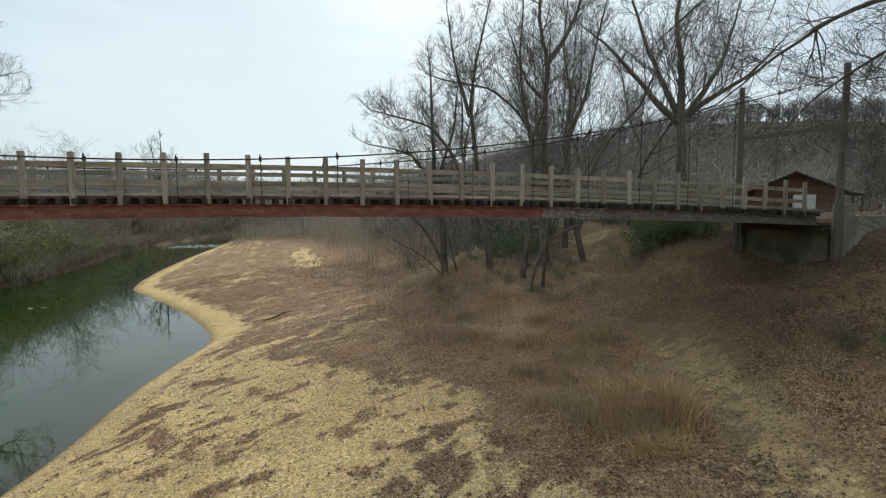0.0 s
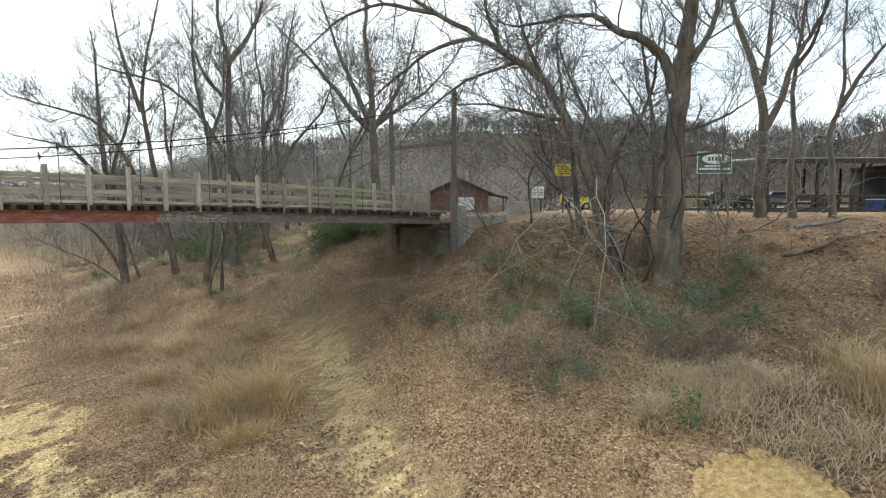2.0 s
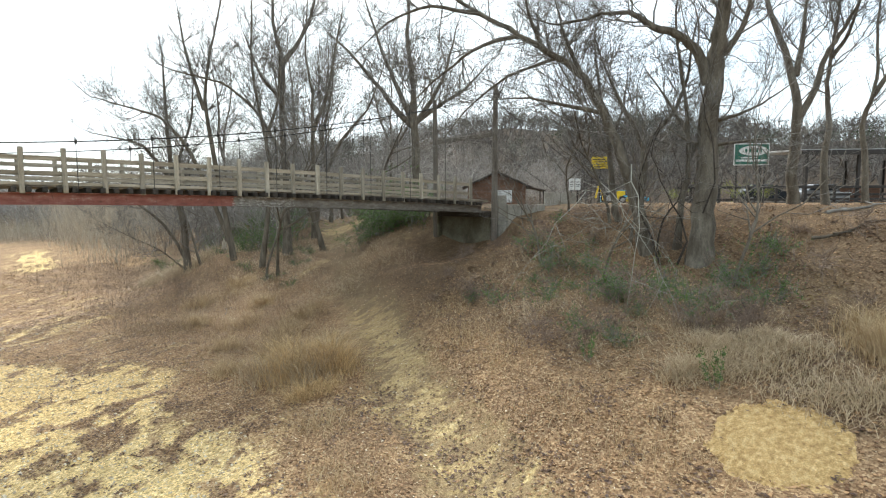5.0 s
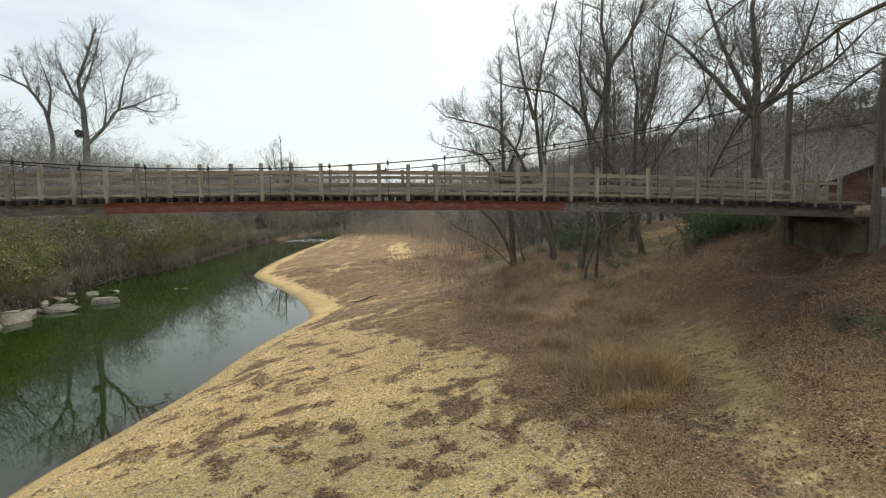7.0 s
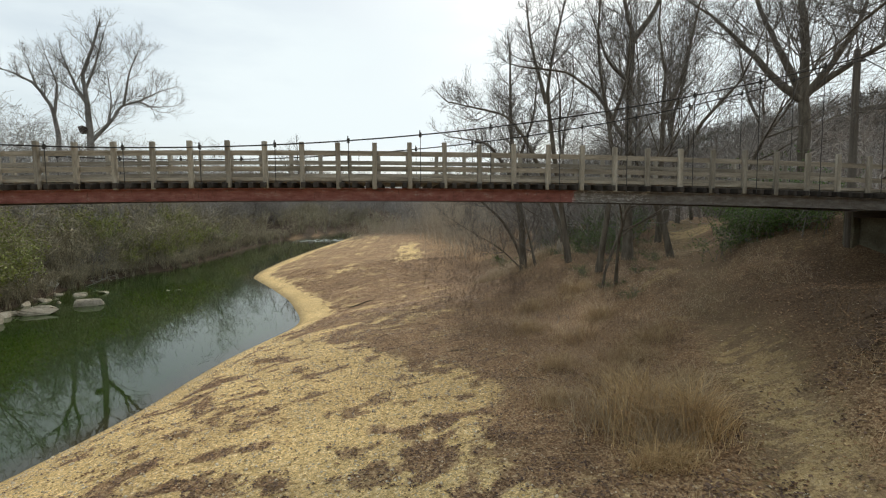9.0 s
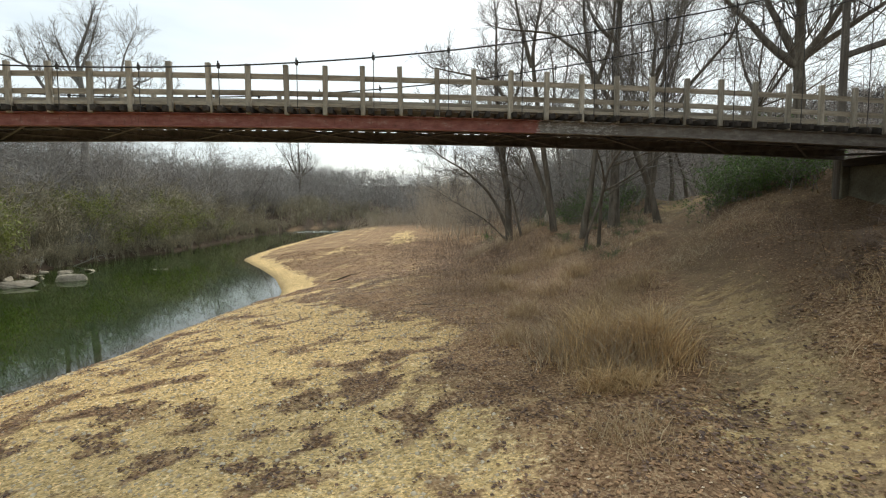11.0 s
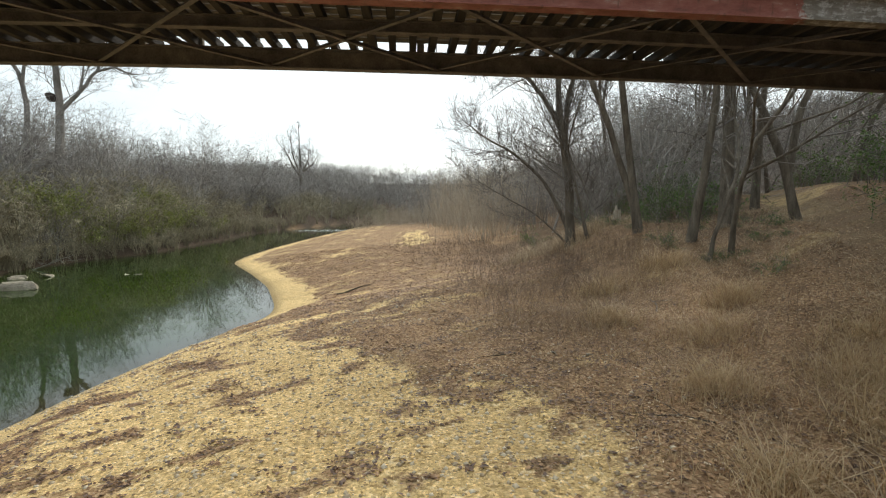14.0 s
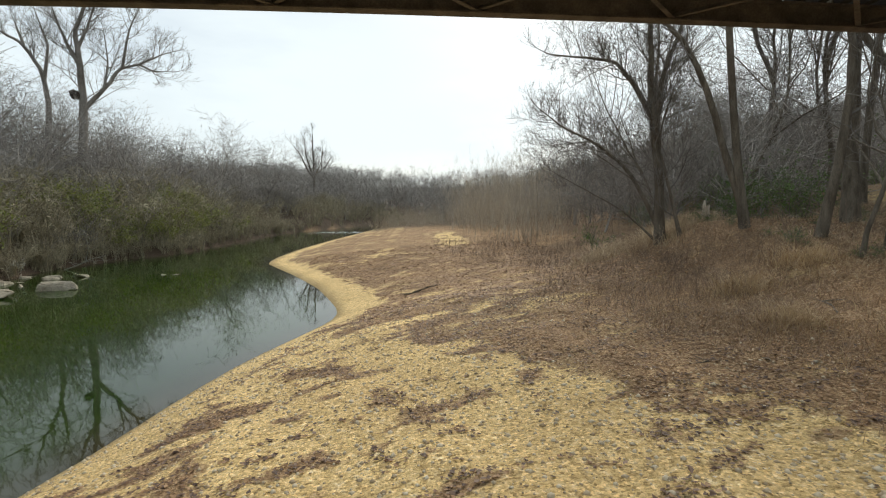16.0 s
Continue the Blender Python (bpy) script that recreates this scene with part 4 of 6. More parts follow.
tree(SLIM, 13.5, 26.3, 2.1, 0.6, "slender bare tree at the foot of the bank", "slender trees")
tree(SLIM, 14.2, 26.2, 0.3, 0.72, "slender bare tree at the foot of the bank", "slender trees")
for fx, fy, fa, fs in ((24.0, 46.0, 2.0, 1.0), (20.5, 53.0, 3.9, 1.0), (31.5, 40.0, 2.2, 0.9), (27.0, 44.0, 4.6, 1.0)):
    tree(VEE, fx, fy, fa, fs, "twin-stemmed bare tree among the woods behind the bridge", "twin-stemmed trees")
for fx, fy, fa, fs in ((19.6, 41.5, 1.7, 1.0), (27.2, 36.0, 0.6, 1.0), (29.5, 46.0, 5.0, 1.1), (16.5, 46.0, 4.0, 0.8)):
    tree(SLIM, fx, fy, fa, fs, "slender bare tree in the woods behind the bridge", "slender trees")
tree(SYCAMORE, -41.0, 81.5, 0.466, 0.96, "tall pale-barked sycamore standing over the far bank", "sycamores", sink=0.1)
tree(SYCAMORE_LEAN, -48.5, 87.0, 0.507, 1.0, "tall pale-barked sycamore standing over the far bank", "sycamores", sink=0.1)
nest = bmesh.new()
bmesh.ops.create_icosphere(nest, subdivisions=3, radius=0.55)
for v in nest.verts:
    v.co *= 1 + 0.45 * noise.noise(v.co * 2.6) + 0.3 * noise.noise(v.co * 7)
nest_me = bpy.data.meshes.new("leaf_nest")
nest.to_mesh(nest_me)
nest.free()
nest_me.materials.append(BARK_DARK)
nest_ob = new("leaf_nest", nest_me)
nest_ob.location = (-41.6, 81.0, 19.2)
tagged(nest_ob, "dark ragged ball of leaves lodged against the sycamore trunk", "nest")
tree(SPREAD, -29.0, 176.0, 1.0, 1.2, "broad bare tree rising above the distant woods")


# ---- woods, thickets, grass: many alike, joined ----
def template(lines, sides=3, leaves=0, size=0.1, rng=None, tip=0.35, thin=0.009):
    """A plant as vertices, quads and which quads are leaves; leaves sit along the outer part of the lines."""
    thick = [x for x in lines if x[1][0] >= thin]
    hair = [x for x in lines if x[1][0] < thin]
    v, f = tubes(thick, sides) if thick else (np.zeros((0, 3)), np.zeros((0, 4), int))
    if hair:
        v2, f2 = tubes(hair, 1)
        f, v = np.concatenate([f, f2 + len(v)]), np.concatenate([v, v2])
    kind = np.zeros(len(f), int)
    if leaves:
        pts = np.concatenate([p[int(len(p) * tip):] for p, _ in lines])
        at = pts[rng.integers(0, len(pts), leaves)] + rng.normal(0, size * 1.2, (leaves, 3))
        a, b = rng.normal(0, 1, (leaves, 3)), rng.normal(0, 1, (leaves, 3))
        a /= np.linalg.norm(a, axis=1, keepdims=True)
        b -= a * (a * b).sum(1, keepdims=True)
        b /= np.linalg.norm(b, axis=1, keepdims=True)
        s = size * rng.uniform(0.6, 1.3, (leaves, 1))
        quad = np.stack([at - a * s, at - b * s * 0.5, at + a * s, at + b * s * 0.5], 1).reshape(-1, 3)
        f = np.concatenate([f, np.arange(leaves * 4).reshape(-1, 4) + len(v)])
        v = np.concatenate([v, quad])
        kind = np.concatenate([kind, np.ones(leaves, int)])
    return v, f, kind


def bunch(name, kinds, places, mats, label, category, sink=0.15):
    """Many copies of a few templates in one mesh. places: x, y, turn, scale, which."""
    verts, faces, which, base = [], [], [], 0
    zs = height(np.array([p[0] for p in places]), np.array([p[1] for p in places]))
    for (x, y, a, s, k), z in zip(places, zs):
        v, f, m = kinds[int(k) % len(kinds)]
        c, sn = math.cos(a) * s, math.sin(a) * s
        verts.append(np.stack([v[:, 0] * c - v[:, 1] * sn + x, v[:, 0] * sn + v[:, 1] * c + y, v[:, 2] * s + z - sink], -1))
        faces.append(f + base)
        which.append(m)
        base += len(v)
    me = mesh_of(name, np.concatenate(verts), np.concatenate(faces), mats[0])
    for m in mats[1:]:
        me.materials.append(m)
    me.polygons.foreach_set("material_index", np.concatenate(which).astype(np.int32))
    return tagged(new(name, me), label, category, kind="stuff")


rs = np.random.default_rng(99)


def scatter(n, x0, x1, y0, y1, ok, s0, s1):
    """n random places in a rectangle where ok(x, y) holds."""
    out = []
    while len(out) < n:
        x, y = rs.uniform(x0, x1, 4000), rs.uniform(y0, y1, 4000)
        for px, py in zip(x, y):
            if len(out) < n and ok(px, py):
                out.append((px, py, rs.uniform(0, 6.3), rs.uniform(s0, s1), rs.integers(0, 60)))
    return out


def left_of(x, y):
    return float(shore(LEFT_SHORE, y)) - x


def right_of(x, y):
    return x - float(shore(RIGHT_SHORE, y))


def off_trail(x, y):
    return abs(x - np.interp(y, TRAIL_Y, TRAIL_X)) > 2.2


def wood_kind(seed, tall=13, girth=0.15, kids=(12, 6, 3), up=0.3, spread=0.65, fork=0, levels=3, steps=(5, 4, 3, 3), bare=0.2, fine=0.0):
    lv = grow(np.random.default_rng(seed), tall, girth, levels=levels, kids=kids, spread=spread, bare=bare, steps=steps, up=up, fork=fork)
    return [(p, np.maximum(r, fine)) for some in lv for p, r in some]


FAR_KINDS = [template(wood_kind(s, kids=(13, 9, 3), steps=(4, 3, 2), girth=0.13, bare=0.2, spread=1.0, up=0.14, fine=0.028), thin=0.08) for s in (1, 2, 3, 4, 5)]
MID_KINDS = [template(wood_kind(s, kids=(12, 7, 4, 2), levels=4, steps=(5, 3, 3, 2), bare=0.22, spread=0.95, up=0.16, fine=0.012), thin=0.03) for s in (6, 7, 8)]
PINES = []
for s in (15, 16):
    g = np.random.default_rng(s)
    PINES.append(template(wood_kind(s, 14, 0.16, (26, 3, 2), 0.05, 1.2, steps=(5, 3, 3)), 3, 440, 0.36, g, 0.3, 0.03))

bunch("woods_far_bank", MID_KINDS, scatter(150, -75, -28, 38, 150, lambda x, y: 6 < left_of(x, y) < 40, 0.4, 1.05), [WOODS], "grey-brown bare winter woods on the far bank", "woods")
bunch("woods_far_slope", FAR_KINDS, scatter(620, -150, -34, 40, 330, lambda x, y: left_of(x, y) > 13, 0.4, 1.0), [WOODS], "grey-brown bare winter woods on the far slope", "woods")
bunch("woods_downstream", FAR_KINDS, scatter(260, -90, 110, 240, 400, lambda x, y: left_of(x, y) > 3 or right_of(x, y) > 6, 0.4, 1.0), [WOODS], "distant bare winter woods along the river bend", "woods")
bunch("woods_river_bend", FAR_KINDS, scatter(560, -75, 75, 158, 262, lambda x, y: (left_of(x, y) > 2 or right_of(x, y) > 5) and value_noise(x * 0.08, y * 0.08, 5) > 0.25, 0.35, 1.0), [WOODS], "bare winter woods closing the view at the river bend", "woods")
bunch("woods_near_bank", MID_KINDS, scatter(60, 15, 42, 39, 66, lambda x, y: x > 15 and off_trail(x, y), 0.45, 0.85) + scatter(190, 14, 80, 42, 112, lambda x, y: x > 15 + 0.03 * y and off_trail(x, y), 0.4, 0.75), [WOODS], "bare winter woods behind the bridge", "woods")
bunch("woods_near_bank_deep", FAR_KINDS, scatter(200, 12, 140, 85, 240, lambda x, y: x > 9 + 0.03 * y, 0.4, 0.7), [RIDGE_WOODS], "bare winter woods behind the bridge", "woods")
RIDGE_KINDS = [template(wood_kind(s, kids=(12, 5, 2), steps=(3, 2, 2), girth=0.2, bare=0.2, spread=1.0, up=0.14, fine=0.06), thin=0.3) for s in (21, 22, 23, 24)]
bunch("woods_ridge", RIDGE_KINDS, scatter(2300, 55, 330, -90, 300, lambda x, y: 85 < math.hypot(x - 4, y) < 330 and 12 < math.degrees(math.atan2(x - 4, y)) < 105, 0.4, 0.8), [RIDGE_WOODS], "bare winter woods covering the ridge", "woods")
bunch("evergreens", PINES, scatter(60, 80, 300, -60, 250, lambda x, y: 150 < math.hypot(x - 4, y) < 300 and value_noise(x * 0.02, y * 0.02, 8) > 0.45, 0.45, 0.75)
      + scatter(5, -110, -62, 70, 160, lambda x, y: left_of(x, y) > 36, 0.5, 0.8) + scatter(10, -80, 60, 240, 340, lambda x, y: right_of(x, y) > 10 or left_of(x, y) > 5, 0.6, 0.9),
      [WOODS, PINE_LEAF], "dark green pines among the bare woods", "evergreen trees")

UNDER = [template(wood_kind(s, 5.5, 0.06, kids=(11, 6, 3), steps=(3, 2, 2), bare=0.08, spread=0.9, up=0.2, fork=2, fine=0.012), thin=0.08) for s in (41, 42, 43)]
bunch("woods_understory", UNDER, scatter(330, -70, -26, 36, 170, lambda x, y: 4 < left_of(x, y) < 26, 0.6, 1.3) + scatter(110, 8, 60, 38, 120, lambda x, y: x > 14 + 0.03 * y and off_trail(x, y), 0.5, 1.1) + scatter(120, -60, 70, 160, 230, lambda x, y: left_of(x, y) > 1 or right_of(x, y) > 3, 0.7, 1.3), [WOODS], "grey bare understory brush below the winter woods", "brush")

# far bank thicket: arching stems, privet green below
def arching(seed, n, tall, reach, girth=0.018, twig=0.008):
    g = np.random.default_rng(seed)
    out = []
    for _ in range(n):
        a, h, r = g.uniform(0, 6.3), tall * g.uniform(0.6, 1.1), reach * g.uniform(0.3, 1.1)
        t = np.linspace(0, 1, 6)
        p = np.stack([math.cos(a) * r * t ** 1.5, math.sin(a) * r * t ** 1.5, h * (t * 1.5 - 0.72 * t * t)], -1) + g.normal(0, 0.05 * tall / 3, (6, 3)) * t[:, None]
        p[:, :2] += g.normal(0, 0.25, 2)
        out.append((p, girth * (1.1 - t)))
        for _ in range(9):
            k = g.integers(2, 6)
            q = p[k] + np.cumsum(np.vstack([np.zeros(3), g.normal(0, 0.24, (2, 3)) + [0, 0, 0.06]]), 0)
            out.append((q, np.array([1.0, 0.75, 0.5]) * twig))
    return out


g0 = np.random.default_rng(7)
GREEN_KINDS = [template(arching(s, 8, 3.2, 2.2), 3, 440, 0.084, g0, 0.2, 0.03) for s in (1, 2, 3)]
BROWN_KINDS = [template(arching(s, 13, 3.6, 2.4, 0.026, 0.015), 3, thin=0.03) for s in (4, 5, 6)]
YELLOW_KINDS = [template(arching(s, 16, 3.2, 1.8), 3, 600, 0.09, g0) for s in (7, 8)]
bunch("bank_privet", GREEN_KINDS, scatter(200, -46, -24, 30, 95, lambda x, y: 0.3 < left_of(x, y) < 6 and value_noise(x * 0.2, y * 0.2, 2) > 0.45, 0.6, 1.7), [BRUSH_OLIVE, BANK_LEAF], "olive-green privet thicket overhanging the far bank", "bushes")
for bx, by, ba, bs in ((-27.4, 71.8, 0.3, 1.15), (-28.4, 74.0, 1.5, 1.3), (-28.8, 77.0, 2.7, 1.35)):
    bunch("bank_yellow_bush", YELLOW_KINDS, [(bx, by, ba, bs, int(10 * ba))], [TWIG, YELLOW_LEAF], "yellow-green leafy bush on the far bank", "bush")
bunch("bank_pale_stems", [template(arching(s, 5, 4.2, 3.2, 0.035, 0.014), 3, thin=0.03) for s in (51, 52, 53)], scatter(46, -40, -24, 44, 100, lambda x, y: 0.3 < left_of(x, y) < 3.5, 0.6, 1.2), [TWIG_PALE], "pale arching bare stems leaning over the water", "brush")
bunch("bank_brush", BROWN_KINDS, scatter(280, -50, -23, 26, 100, lambda x, y: 0.4 < left_of(x, y) < 9, 0.7, 1.75) + scatter(110, -50, -5, 100, 200, lambda x, y: 0.5 < left_of(x, y) < 8, 0.7, 1.6) + scatter(130, -34, -23, 34, 90, lambda x, y: -0.2 < left_of(x, y) < 0.7, 0.4, 0.75) + scatter(40, -32, -23, 90, 150, lambda x, y: -0.1 < left_of(x, y) < 0.9, 0.5, 0.9) + scatter(50, -30, 20, 150, 205, lambda x, y: 0.5 < right_of(x, y) < 6 or 0.3 < left_of(x, y) < 5, 0.7, 1.5), [BRUSH_OLIVE], "tangled bare grey brush hanging over the far bank", "brush")

# tan saplings and reeds downstream on the bar
def upright(seed, n, tall, wide, girth=0.016):
    g = np.random.default_rng(seed)
    out = []
    for _ in range(n):
        b, h = g.normal(0, wide, 2), tall * g.uniform(0.5, 1.1)
        t = np.linspace(0, 1, 4)
        lean = g.normal(0, 0.24, 2)
        p = np.stack([b[0] + lean[0] * h * t, b[1] + lean[1] * h * t, h * t], -1) + g.normal(0, 0.02 * tall, (4, 3)) * t[:, None]
        out.append((p, girth * (1.15 - t)))
        for _ in range(7):
            k = g.integers(1, 4)
            q = p[k] + np.cumsum(np.vstack([np.zeros(3), np.column_stack([g.normal(0, 0.11 * tall / 3, (2, 2)), g.uniform(0.08, 0.3, 2) * tall / 3])]), 0)
            out.append((q, np.array([0.007, 0.005, 0.003]) * min(1.0, girth * 62)))
    return out


SAPLINGS = [template(upright(s, 13, 6.8, 0.9, 0.014), thin=0.05) for s in (1, 2, 3)]
REEDS = [template(upright(s, 24, 3.6, 0.7, 0.011), thin=0.05) for s in (4, 5)]
BRUSH = [template(upright(s, 24, 1.15, 0.6, 0.0042)) for s in (6, 7, 8)]
bunch("sapling_thicket", SAPLINGS, scatter(190, 6, 32, 58, 130, lambda x, y: x > 9.5 - 0.02 * (y - 60) + 0.0 * y and x < 14 + 0.18 * (y - 40), 0.7, 1.45), [TWIG_TAN], "tan leafless sapling thicket on the bar", "brush")
bunch("reed_stand", REEDS, scatter(60, -7, 9, 112, 150, lambda x, y: right_of(x, y) > 3, 0.7, 1.3), [TWIG_TAN], "tan dead reeds standing on the bar downstream", "reeds")
bunch("low_brush", BRUSH, scatter(165, 2.5, 13, 26, 64, lambda x, y: right_of(x, y) > 10 + 0.05 * (y - 26) and x > 3 + 1.2 * math.sin(0.3 * y) and off_trail(x, y), 0.5, 1.15), [BRUSH_DARK], "low hazy brown weed brush", "brush")
bunch("bank_undergrowth", BRUSH, scatter(70, 11, 30, -6, 52, lambda x, y: off_trail(x, y) and (x > 15 or y > 26), 0.5, 1.2) + scatter(55, 14, 46, 30, 66, lambda x, y: off_trail(x, y), 1.3, 2.8), [BRUSH_DARK], "sparse bare undergrowth on the leafy bank", "brush")

BUSH = [template(arching(s, 9, 1.3, 0.9, 0.01), 3, 950, 0.035, g0, 0.15) for s in (11, 12)]
bunch("bank_privet_low", BUSH, [(18.4, 4.2, 0.3, 0.95, 0), (18.9, 5.2, 1.3, 0.9, 1), (18.0, 7.0, 2.0, 1.0, 0), (17.8, 6.2, 0.5, 0.9, 1), (16.6, 8.3, 4.0, 0.8, 0), 
      (17.0, 5.0, 2.5, 0.5, 1), (20.4, 8.9, 5.2, 0.9, 0), (19.2, 10.2, 1.6, 0.8, 1), (17.6, 3.1, 0.2, 0.9, 0)], [TWIG, GREEN_LEAF], "low green privet on the leafy bank", "bushes")
SPRIG = [template(upright(s, 6, 0.85, 0.07, 0.006), 3, 420, 0.03, g0, 0.1) for s in (41, 42)]
for px, py, ps in ((14.44, 1.45, 1.0), (14.2, 4.7, 0.85), (15.2, 6.1, 0.5)):
    bunch("evergreen_sprig", SPRIG, [(px, py, ps, ps, int(px * 10))], [TWIG, GREEN_LEAF], "small upright green seedling in dead grass", "seedling", 0.03)
SCRUB = [template(arching(s, 13, 1.2, 0.9, 0.007), 3, thin=0.02) for s in (21, 22, 23)]
bunch("bank_scrub", SCRUB, scatter(42, 14, 25, -1, 15, off_trail, 0.4, 0.95), [BRUSH_DARK], "tangled grey-brown scrub on the leafy bank", "brush")
bunch("bank_privet_sprigs", BUSH, scatter(26, 15, 22.5, 2, 13, off_trail, 0.3, 0.8), [TWIG, GREEN_LEAF], "small green privet sprigs on the leafy bank", "bushes")
for fx, fy, fa, fs in ((20.0, 8.2, 0.4, 0.42), (22.6, 8.6, 2.0, 0.5), (19.4, 10.8, 3.3, 0.36), (23.6, 10.2, 4.1, 0.55), (24.2, 13.0, 5.5, 0.45), (20.6, 3.6, 1.4, 0.45)):
    tree(SLIM, fx, fy, fa, fs, "thin bare sapling on the leafy bank", "saplings")
DENSE = [template(arching(s, 14, 1.5, 1.0, 0.01), 3, 2200, 0.042, g0, 0.05) for s in (31, 32)]
bunch("evergreen_thicket", DENSE, [(19.6, 25.0, 0.3, 1.1, 0), (20.3, 24.2, 1.4, 1.2, 1), (21.0, 23.4, 2.2, 1.2, 0), (20.9, 25.4, 4.0, 1.3, 1), (21.8, 24.4, 5.1, 1.35, 0), (22.4, 25.6, 0.9, 1.4, 1), (21.9, 22.7, 3.0, 1.2, 0), (22.9, 24.0, 2.6, 1.4, 1)], [TWIG, GREEN_LEAF], "dense bright green evergreen shrubs beside the trail", "bushes")
bunch("ground_privet", BUSH, scatter(30, 13.5, 20, 23, 36, off_trail, 0.25, 0.55), [TWIG, GREEN_LEAF], "low green seedlings among the leaf litter", "bushes")
bunch("trail_privet", BUSH, [(22.4, 26.8, 1.8, 1.7, 1), (25.4, 32.8, 1.1, 2.2, 1), (26.2, 31.2, 2.0, 2.2, 0), (22.6, 24.8, 4.4, 1.6, 1), (21.2, 21.8, 2.2, 1.5, 0), (24.0, 26.0, 0.4, 1.9, 1), (16.5, 33.2, 1.5, 1.5, 0), (15.2, 33.6, 3.3, 1.3, 1),
      (19.5, 40, 0.4, 1.9, 0), (21.5, 42, 2.4, 1.9, 1), (12.4, 46, 1.4, 1.3, 0), (17.8, 34.8, 0.7, 1.7, 1), (19.2, 36.2, 2.9, 1.9, 0), (16.2, 37.5, 4.6, 1.5, 1), (27.5, 33.5, 1.2, 2.3, 1), (18.6, 24.4, 3.1, 1.2, 0), (27.2, 37.4, 0.2, 1.9, 0), (20.8, 46.0, 1.7, 2.0, 1)] + scatter(42, 16, 34, 33, 58, lambda x, y: off_trail(x, y) and math.hypot(x - 23.6, (y - 36.5) * 0.6) > 3.2, 0.6, 1.3), [TWIG, GREEN_LEAF], "green privet bushes beside the trail behind the bridge", "bushes")


def blades(name, n, spots, tall, mat, label, wild=0.35, wide=0.012):
    """Grass blades: bent three-point strips. spots: x, y, spread."""
    g = np.random.default_rng(len(name) + n)
    pick = np.array(spots)[g.integers(0, len(spots), n)]
    xy = pick[:, :2] + g.normal(0, 1, (n, 2)) * pick[:, 2:3]
    z = height(xy[:, 0], xy[:, 1]) - 0.02
    h = tall * g.uniform(0.3, 1.1, n) * np.exp(-0.12 * ((xy - pick[:, :2]) ** 2).sum(1) / pick[:, 2] ** 2) * (0.55 + 0.9 * value_noise(xy[:, 0] * 1.7, xy[:, 1] * 1.7, 4.0))
    lean = g.normal(0, wild, (n, 2)) * h[:, None]
    a = g.uniform(0, 6.3, n)
    side = np.stack([np.cos(a), np.sin(a)], -1) * wide * g.uniform(0.6, 1.4, (n, 1))
    p0 = np.column_stack([xy, z])
    p1 = np.column_stack([xy + lean * 0.35, z + h * 0.62])
    p2 = np.column_stack([xy + lean * 1.1, z + h * g.uniform(0.75, 1.0, n)])
    s = np.column_stack([side, np.zeros(n)])
    v = np.stack([p0 - s, p0 + s, p1 - s * 0.7, p1 + s * 0.7, p2 - s * 0.15, p2 + s * 0.15], 1).reshape(-1, 3)
    i = np.arange(n)[:, None] * 6
    f = np.concatenate([i + [0, 1, 3, 2], i + [2, 3, 5, 4]])
    return tagged(new(name, mesh_of(name, v, f, mat)), label, "grass", kind="stuff")


blades("tall_dead_grass", 2600, [(9.6, 12.6, 0.6), (10.3, 12.4, 0.45), (9.0, 12.3, 0.5), (10.1, 11.6, 0.4), (9.4, 13.4, 0.6)], 1.35, TUFT_GRASS, "tall straw-coloured dead grass beside the trail", 0.55, 0.009)
blades("pale_dead_grass", 1500, [(9.9, 12.2, 0.55), (9.2, 11.7, 0.4), (10.4, 12.9, 0.5), (8.5, 13.0, 0.5)], 1.2, PALE_GRASS, "bleached dead grass standing among the straw", 0.6, 0.008)
blades("flattened_grass", 1300, [(8.9, 10.9, 0.22), (9.4, 11.0, 0.25), (8.5, 10.7, 0.2), (9.2, 10.6, 0.25)], 0.55, TUFT_GRASS, "flattened heap of dead grass before the tuft", 1.2, 0.008)
blades("tall_dead_grass_bank", 3600, [(17.6, -0.9, 0.35), (18.4, -1.3, 0.5), (17.4, -1.7, 0.45), (18.6, -0.4, 0.4), (17.0, -1.3, 0.3), (16.8, -2.2, 0.4)], 0.92, DEAD_GRASS, "tall golden dead grass on the bank", 0.42, 0.008)
blades("matted_grass", 5600, [(15.6, 1.0, 0.5), (16.4, 0.2, 0.6), (15.1, 1.6, 0.35), (14.9, -0.4, 0.5), (16.9, 1.3, 0.4), (15.3, -1.4, 0.6), (14.6, 2.4, 0.3), (16.0, 2.2, 0.4)], 0.42, PALE_GRASS, "bent bleached grass matted on the bank", 0.8, 0.009)
blades("bank_weeds", 9000, [(15.0, 5.0, 1.0), (16.6, 3.6, 1.0), (17.4, 7.4, 1.2), (15.6, 8.4, 1.0), (18.6, 2.4, 1.0), (19.6, 5.0, 1.1), (16.0, 1.8, 0.9), (20.2, 9.6, 1.2), (18.2, 11.4, 1.1)], 0.3, PALE_GRASS, "low matted dead weeds over the leafy bank", 1.5, 0.006)
blades("bleached_grass", 9000, [(10.6, 39.5, 1.0), (11.8, 41.0, 0.9), (12.4, 38.0, 0.9), (13.8, 38.8, 0.8), (15.0, 39.4, 0.7), (14.2, 37.4, 0.8), (12.0, 36.0, 0.9), (16.4, 39.8, 0.7)], 0.8, PALE_GRASS, "bleached grass at the foot of the woods", 0.7, 0.012)
